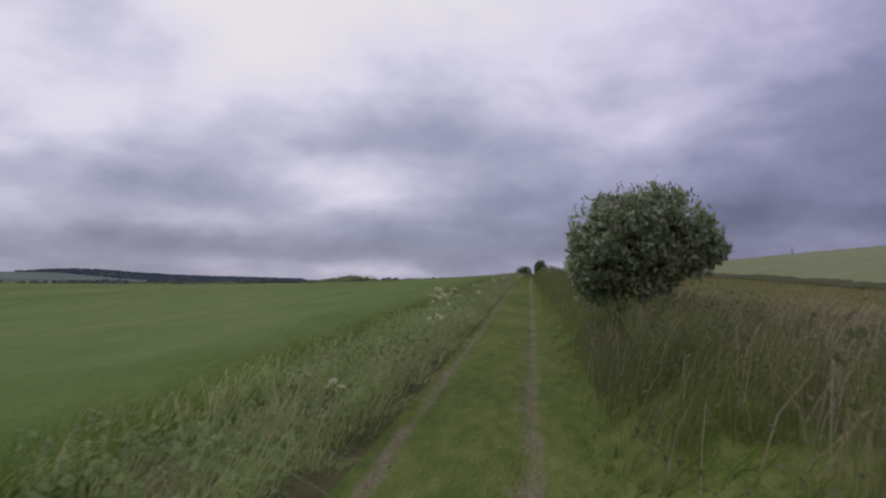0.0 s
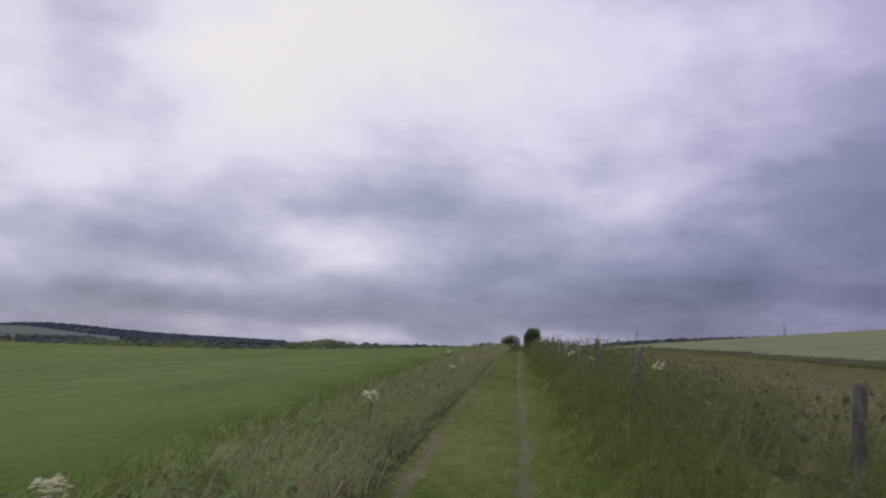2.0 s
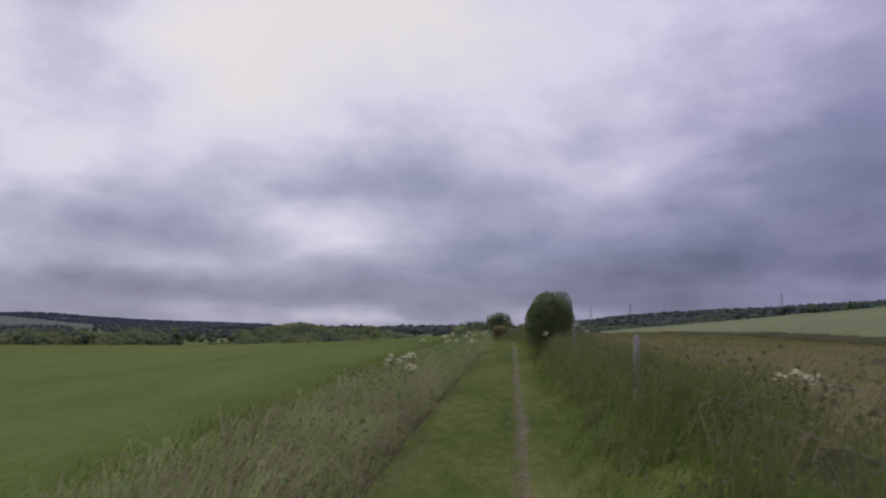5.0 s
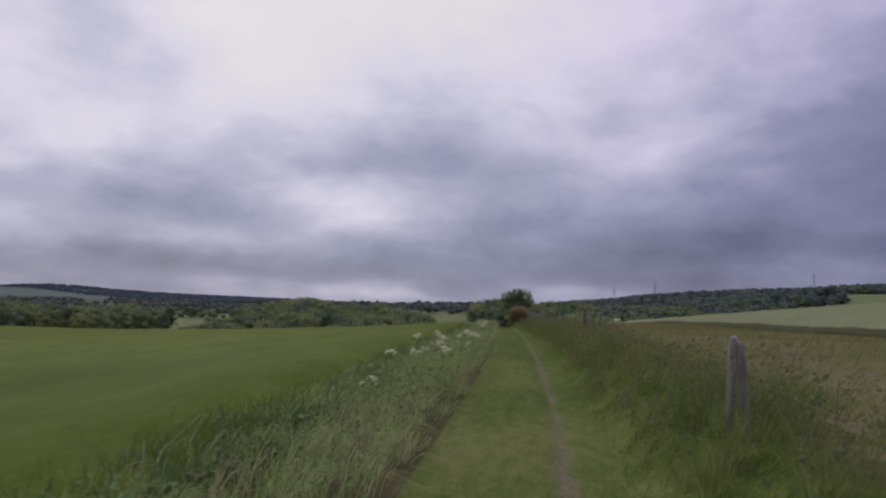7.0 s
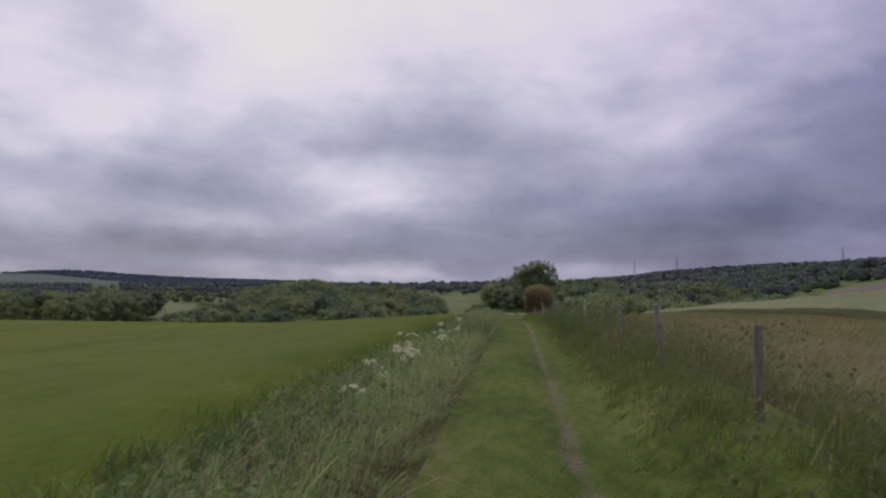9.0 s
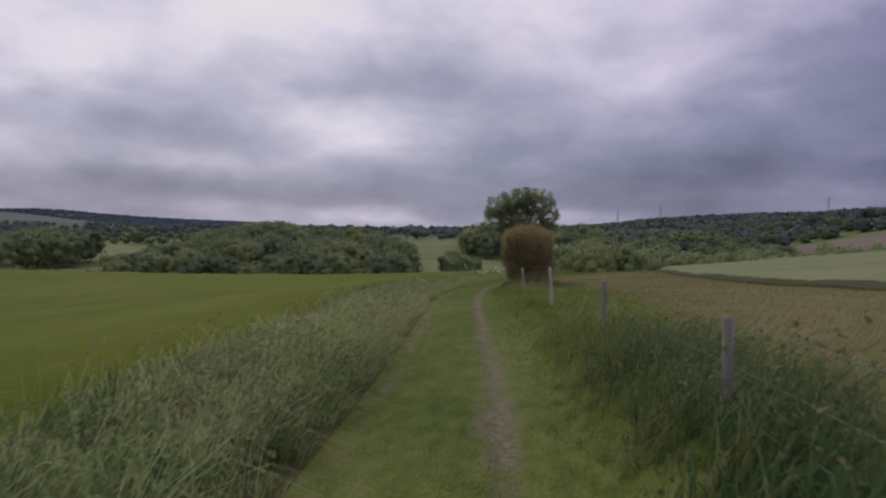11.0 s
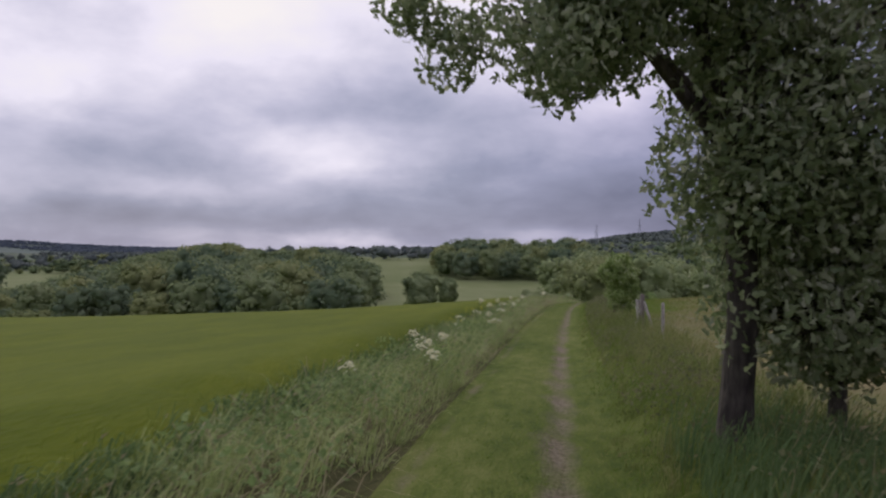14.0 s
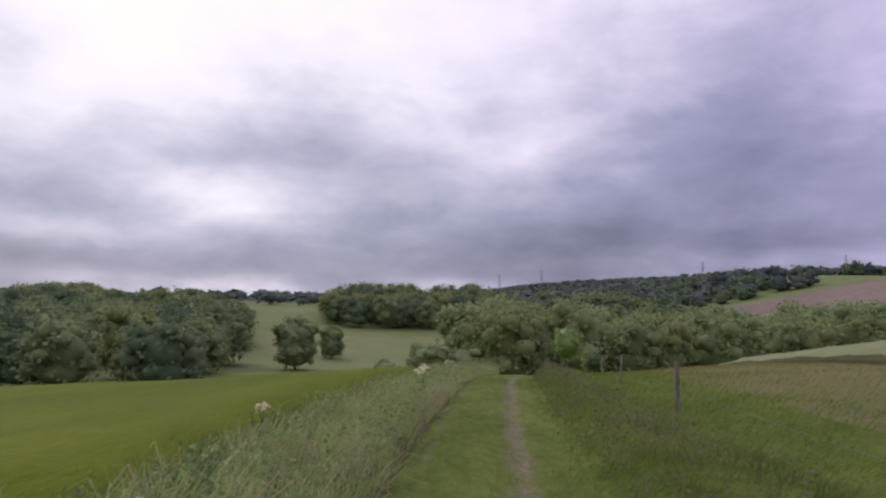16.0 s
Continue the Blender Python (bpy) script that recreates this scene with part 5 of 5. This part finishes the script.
def build_hill():
    bb, rr_ = np.meshgrid(np.linspace(-52, -17, 90), np.linspace(2450, 4100, 40))
    X, Y = rr_ * np.sin(np.radians(bb)), 150 + rr_ * np.cos(np.radians(bb))
    V = np.stack([X, Y, hill_height(bb, rr_) + 1.2 * waves(X, Y, 260, 19)], -1).reshape(-1, 3)
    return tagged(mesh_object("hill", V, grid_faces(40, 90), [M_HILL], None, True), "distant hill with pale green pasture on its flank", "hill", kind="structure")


build_hill()
rr = np.random.RandomState(361)
cells = [(b_, r_) for b_ in np.arange(-37.5, -17.5, 0.24) for r_ in np.arange(2620, 3560, 34)]
cells = np.array(cells) + rr.uniform(-1, 1, (len(cells), 2)) * np.array([0.11, 15])
hb_, hr_ = cells[:, 0], cells[:, 1]
keep = (hr_ > np.interp(hb_, [-38, -36, -35, -34, -32, -30, -28, -24, -17], [3460, 3330, 3230, 3090, 2900, 2760, 2680, 2640, 2620])) & ~((np.abs(hb_ + 31.6) < 1.2) & (np.abs(hr_ - 3160) < 60))
hb_, hr_ = hb_[keep], hr_[keep]
hx_, hy_ = hr_ * np.sin(np.radians(hb_)), 150 + hr_ * np.cos(np.radians(hb_))
hg = rr.uniform(5, 8.5, len(hx_))
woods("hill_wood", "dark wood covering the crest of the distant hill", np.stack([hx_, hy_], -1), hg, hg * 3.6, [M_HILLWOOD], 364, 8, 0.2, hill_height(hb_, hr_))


# ---- wire fence ----
FENCE_Y = [0, 50, 100, 160, 186, 196, 242, 251, 259, 276, 300, 325, 346, 380]
FENCE_U = [2.05, 1.95, 1.85, 1.8, 2.2, 1.95, 1.85, 2.3, 2.1, 2.35, 3.0, 3.05, 3.4, 5.0]


def fence_x(y_):
    return float(rut(y_)) + float(np.interp(y_, FENCE_Y, FENCE_U))


def build_fence():
    rr = np.random.RandomState(401)
    base = plant("wire_fence", fence_x(32.7), 32.7, "wire fence with weathered grey posts in rank grass", "fence", sink=0.0)
    ox, oy, oz = base.location
    ys = [24.5, 32.7, 38.6, 48.0, 56.0, 62.3, 66.6, 74.0, 79.6, 85.2, 95.0, 108.0, 121.0, 133.0, 152.0, 160.6, 161.2, 179.0, 185.5, 196.0] + list(np.arange(203.0, 238, 5.2)) + [242.2, 250.9, 258.6, 276.0, 291.0, 309.0, 317.5, 324.0, 326.2, 340.0, 352.0, 364.0, 378.0]
    shapes = []
    for i in range(4):
        r, hgt = rr.uniform(0.045, 0.06), rr.uniform(1.02, 1.2)
        pts = [(0, 0, -0.3), (0, 0, 0.3), (rr.normal(0, 0.008), 0, hgt * 0.7), (rr.normal(0, 0.01), 0, hgt - 0.03), (rr.normal(0, 0.01), 0, hgt)]
        V, F = tube(pts, [r * 1.05, r, r * 0.97, r * 0.93, r * 0.55], 9)
        cap = np.array([[len(V) - 9 + a, len(V) - 9 + (a + 1) % 9, len(V), len(V)] for a in range(9)])
        V = np.concatenate([V, [[0, 0, hgt + 0.004]]])
        ob = mesh_object("post", V, np.concatenate([F, cap]), [M_POST], None, True)
        shapes.append(ob.data)
        bpy.data.objects.remove(ob)
    tops = []
    for i, y_ in enumerate(ys):
        x_ = fence_x(y_) + rr.uniform(-0.06, 0.06)
        ob = new("post", shapes[i % 4])
        ob.parent = base
        z_ = float(land(x_, y_))
        ob.matrix_basis = pose(x_ - ox, y_ - oy, z_ - oz, rr.normal(0, 3.0), rr.normal(-9 if 160 < y_ < 163 or 66 < y_ < 67 else 0, 3.0), rr.uniform(0, 360))
        tops.append((x_ - ox, y_ - oy, z_ - oz))
    tops = np.array(tops)
    for k, lift in enumerate((1.0, 0.62)):
        pieces = []
        for a, b in zip(tops[:-1], tops[1:]):
            s = np.linspace(0, 1, 7)[:, None]
            p = a + (b - a) * s + np.array([0.055, 0, lift])
            p[:, 2] -= 0.03 * np.sin(s[:, 0] * np.pi) * np.linalg.norm(b - a) / 6
            pieces.append(tube(p, np.full(7, 0.0022), 4))
        part("wire", *join(pieces), M_WIRE, base, "rusty barbed top wire" if k == 0 else "")
    for y_ in (185.1, 323.6):
        x_ = fence_x(y_)
        z_ = float(land(x_, y_))
        V, F = tube([(x_ - ox, y_ - oy, z_ - oz - 0.3), (x_ - ox, y_ - oy, z_ - oz + 1.3), (x_ - ox, y_ - oy, z_ - oz + 1.34)], [0.085, 0.08, 0.05], 9)
        part("strainer_post", V, F, M_STRAINER, base, "thick dark brown weathered strainer post")
        V, F = tube([(x_ + 0.05 - ox, y_ - 0.05 - oy, z_ - oz + 1.05), (x_ + 0.3 - ox, y_ - 0.6 - oy, z_ - oz - 0.05)], [0.055, 0.06], 8)
        part("brace", V, F, M_POST, base, "slanting timber brace")
        V, F = tube([(x_ - 0.05 - ox, y_ + 0.05 - oy, z_ - oz + 0.95), (x_ - 0.22 - ox, y_ + 0.5 - oy, z_ - oz - 0.05)], [0.03, 0.035], 8)
        part("brace", V, F, M_POST, base, "slanting timber brace")
    return base


build_fence()


# ---- white umbel flowers on the verge ----
def umbel_plant(seed, hgt, heads):
    rr = np.random.RandomState(seed)
    root_ = tagged(new("cow_parsley"), "tall white-flowered cow parsley standing in verge grass", "flower", "white flowers on the verge")
    V, F = limb((0, 0, -0.05), (0.03, 0.02, hgt * 0.86), 0.009, 0.006, rr, 0.012, 6, 5)
    part("stem", V, F, M_STEM, root_)
    for i in range(heads):
        a = rr.uniform(0, 6.28)
        reach = 0.0 if i == 0 else rr.uniform(0.10, 0.28)
        top = np.array([math.cos(a) * reach, math.sin(a) * reach, hgt * (1 - 0.12 * rr.rand() * (i > 0))])
        V, F = limb((0.02, 0.02, hgt * rr.uniform(0.45, 0.8)), top, 0.005, 0.003, rr, 0.008, 5, 4)
        part("branch", V, F, M_STEM, root_)
        pts = []
        for _ in range(rr.randint(14, 20)):
            ox, oy = rr.normal(0, 0.048, 2)
            c = top + np.array([ox, oy, 0.03 - 9.0 * (ox * ox + oy * oy) + rr.normal(0, 0.012)])
            q, b = np.sqrt(rr.uniform(0, 1, 10)) * 0.026, rr.uniform(0, 6.28, 10)
            pts.append(c + np.stack([q * np.cos(b), q * np.sin(b), 0.012 - 14 * q * q], -1))
        p = np.concatenate(pts)
        V, T = leaf_mesh(p, np.tile([0, 0, 1.0], (len(p), 1)), 0.03, TUFT, rr, 0.8, 0.0)
        part("umbel", V, T, M_UMBEL, root_, "domed creamy white flower umbel", False, "stuff")
    n = 26
    p = np.stack([rr.normal(0, 0.1, n), rr.normal(0, 0.1, n), rr.uniform(0.15, hgt * 0.6, n)], -1)
    V, T = leaf_mesh(p, np.tile([0, 0, 1.0], (n, 1)), 0.13, LOBED, rr, 0.5)
    part("leaves", V, T, M_HERB, root_, "", False)
    return root_


FLOWERS_A = [(18.3, -2.4), (30.9, -4.2), (30.0, -3.9), (29.5, -3.8), (30.2, -3.7), (28.4, -3.5), (38.6, -4.3), (42.0, -4.4), (148.1, -3.8), (148.2, -3.4), (148.2, -2.3), (147.4, -2.2), (148.7, -4.8), (146.8, -3.5), (151.0, -3.7), (149.5, -3.5), (148.4, -2.6), (152.0, -2.8), (151.8, -2.5), (153.8, -2.4), (147.7, -3.0), (164.1, -3.0), (171.6, -3.5), (182.1, -4.1)]
FLOWERS_B = [(171.2, -3.2), (172.2, -4.1), (176.8, -4.1), (176.2, -3.4), (181.6, -2.5), (180.2, -2.8), (206.5, -3.0), (209.7, -3.3), (213.4, -2.8), (217.8, -3.2), (222.0, -2.9), (226.5, -3.4), (305.7, -3.2), (309.2, -2.8), (311.2, -3.5), (312.2, -3.4), (311.2, -3.1), (310.9, -2.6), (318.9, -3.6), (326.6, -3.8), (323.3, -3.0), (323.4, -2.8), (319.9, -2.4), (331.8, -4.3), (330.8, -3.9), (332.5, -3.1), (329.7, -2.6)]
kinds = [umbel_plant(501, 1.22, 3), umbel_plant(502, 1.1, 4), umbel_plant(503, 1.3, 5)]
rr = np.random.RandomState(505)
spots = list(FLOWERS_A) + list(FLOWERS_B)
spots += [(float(a), float(b)) for a, b in zip(rr.uniform(5, 375, 34), rr.uniform(-4.6, -2.4, 34)) if not 184 < a < 202 and not 232 < a < 262]
spots += [(float(a), float(b)) for a, b in zip(rr.uniform(204, 230, 9), rr.uniform(-3.9, -2.5, 9))]
spots += [(float(a), float(b)) for a, b in zip(rr.uniform(20, 240, 26), rr.uniform(1.4, 3.6, 26))]
spots += [(float(a), float(b)) for a, b in zip(rr.uniform(168, 192, 7), rr.uniform(-3.7, -2.4, 7))]
spots += [(float(a), float(b)) for a, b in zip(rr.uniform(335, 380, 10), rr.uniform(-4.6, -2.4, 10))]
for i, (y_, u_) in enumerate(spots):
    x_ = float(rut(y_)) + u_
    m = pose(x_, y_, float(land(x_, y_)), rr.normal(0, 6), rr.normal(6, 6), rr.uniform(0, 360)) @ Matrix.Scale(rr.uniform(0.72, 1.0), 4)
    if i < 3:
        kinds[i].matrix_basis = m
    else:
        copy_thing(kinds[i % 3], m)


def dock_plant(seed):
    rr = np.random.RandomState(seed)
    root_ = tagged(new("dock_plant"), "tall dock with rusty red-brown seed spikes in verge grass", "plant", "docks on the verge")
    for i in range(4):
        a, h_ = rr.uniform(0, 6.28), rr.uniform(0.75, 1.0)
        top = (0.2 * math.cos(a), 0.2 * math.sin(a), h_)
        part("stem", *limb((0, 0, -0.05), top, 0.008, 0.004, rr, 0.01, 6, 5), M_STEM, root_)
        n_ = 150
        f_ = rr.uniform(0.5, 1.02, n_)
        p_ = f_[:, None] * np.array(top) + rr.normal(0, 0.022, (n_, 3)) * (1.5 - f_)[:, None]
        part("seed_spike", *leaf_mesh(p_, np.tile([0, 0, 0.6], (n_, 1)), 0.032, TUFT, rr, 1.0, 0.2), M_RUST, root_, "rusty red-brown seed spike", False, "stuff")
    p_ = np.stack([rr.normal(0, 0.1, 14), rr.normal(0, 0.1, 14), rr.uniform(0.1, 0.4, 14)], -1)
    part("leaves", *leaf_mesh(p_, np.tile([0, 0, 1.0], (14, 1)), 0.2, OVAL, rr, 0.6), M_HERB, root_, "", False)
    return root_


rr = np.random.RandomState(521)
dock = dock_plant(520)
for i, (y_, u_) in enumerate([(42.4, -3.5), (43.1, -3.8), (44.0, -3.3), (44.6, -3.9), (45.4, -3.6), (9.5, 3.3), (11.8, 3.7), (14.5, 4.2), (68.5, 3.0), (71.0, 3.3), (79.0, 2.8), (88.0, 3.0), (99.0, 2.9), (101.5, 3.2)]):
    x_ = float(rut(y_)) + u_
    m = pose(x_, y_, float(land(x_, y_)), rr.normal(0, 5), rr.normal(5, 5), rr.uniform(0, 360)) @ Matrix.Scale(rr.uniform(0.65, 0.9), 4)
    if i == 0:
        dock.matrix_basis = m
    else:
        copy_thing(dock, m)
# yellow rape at the edge of the barley
rr = np.random.RandomState(511)
y = rr.normal(326, 4.5, 60)
x = rr.uniform(-4.7, -3.6, 60) + rut(y)
tall = rr.uniform(0.6, 0.95, 60)
blades("rape_stems", "thin green rape stems at the barley edge", x, y, tall, vary(60, 0.006, 0.01, 512), M_STEM, 0.05, seed=513, category="flowers", plain=True)
n = 300
k = rr.randint(0, 60, n)
p = np.stack([x[k] + rr.normal(0, 0.035, n), y[k] + rr.normal(0, 0.035, n), land(x[k], y[k]) + tall[k] - rr.uniform(0.0, 0.1, n)], -1)
V, T = leaf_mesh(p, np.tile([0, -0.3, 1.0], (n, 1)), 0.024, SPRAY, rr, 0.6, 0.0)
tagged(mesh_object("rape_flowers", V, T, [M_YELLOW]), "yellow rape flowers at the barley edge", "flowers", kind="stuff")


# ---- far houses and pylons ----
def house(x_, y_, turn, w_, d_, h_):
    b = plant("farmhouse", x_, y_, "small pale distant farmhouse with a brown roof", "house", "far houses", 0.2)
    b.rotation_euler = (0, 0, radians(turn))

    def box(cx, cy, cz, sx, sy, sz):
        c = np.array([(i, j, k) for k in (-1, 1) for j in (-1, 1) for i in (-1, 1)], float)
        return c * np.array([sx, sy, sz]) / 2 + np.array([cx, cy, cz]), np.array([(0, 2, 3, 1), (4, 5, 7, 6), (0, 1, 5, 4), (2, 6, 7, 3), (0, 4, 6, 2), (1, 3, 7, 5)])
    part("wall", *box(0, 0, h_ / 2, w_, d_, h_), M_WALLS, b, "", False)
    e = 0.4
    V = np.array([(-w_ / 2 - e, -d_ / 2 - e, h_), (w_ / 2 + e, -d_ / 2 - e, h_), (w_ / 2 + e, d_ / 2 + e, h_), (-w_ / 2 - e, d_ / 2 + e, h_), (-w_ / 2 - e, 0, h_ + d_ * 0.45), (w_ / 2 + e, 0, h_ + d_ * 0.45)])
    part("roof", V, np.array([(0, 1, 5, 4), (2, 3, 4, 5), (0, 4, 3, 3), (1, 2, 5, 5), (0, 3, 2, 1)]), M_ROOF, b, "brown tiled roof", False)
    for i in range(3):
        part("window", *box((i - 1) * w_ / 3.4, -d_ / 2 - 0.03, h_ * 0.6, 1.1, 0.06, 1.2), M_GLASS, b, "", False)


for args in ((560, 1290, 20, 13, 8, 5.5), (610, 1310, -15, 11, 7, 5.0), (395, 1190, 5, 12, 8, 5.5), (-64, 1235, 12, 13, 8, 6.0), (-47, 1250, -20, 11, 8, 5.6), (-31, 1240, 8, 14, 8, 6.2), (-14, 1262, -10, 11, 8, 5.8), (480, 1180, 30, 14, 8, 5.5)):
    house(*args)


def pylon(x_, y_, h_):
    b = plant("pylon", x_, y_, "grey lattice electricity pylon on the far ridge", "pylon", "far pylons", 0.2)
    w_ = h_ * 0.09
    for sx, sy in ((-1, -1), (-1, 1), (1, -1), (1, 1)):
        part("leg", *tube([(sx * w_, sy * w_, 0), (sx * w_ * 0.3, sy * w_ * 0.3, h_ * 0.6), (0, 0, h_)], [0.3, 0.26, 0.16], 4), M_STEEL, b)
    for k, (z_, l_) in enumerate(((0.62, 0.17), (0.75, 0.2), (0.88, 0.14))):
        part("arm", *tube([(-h_ * l_, 0, h_ * z_), (0, 0, h_ * (z_ + 0.02)), (h_ * l_, 0, h_ * z_)], [0.12, 0.26, 0.12], 4), M_STEEL, b)
    for k in range(5):
        a0, a1 = k / 8, (k + 1) / 8
        f = lambda a: w_ * (1 - 0.7 * a / 0.6)
        part("lattice", *tube([(-f(a0), -f(a0), h_ * a0), (f(a1), -f(a1), h_ * a1)], [0.14, 0.14], 4), M_STEEL, b)
        part("lattice", *tube([(f(a0), -f(a0), h_ * a0), (-f(a1), -f(a1), h_ * a1)], [0.14, 0.14], 4), M_STEEL, b)


for args in ((227, 2682 - 700, 44), (345, 2100, 44), (669, 2425 - 500, 46), (980, 1900, 46)):
    pylon(*args)
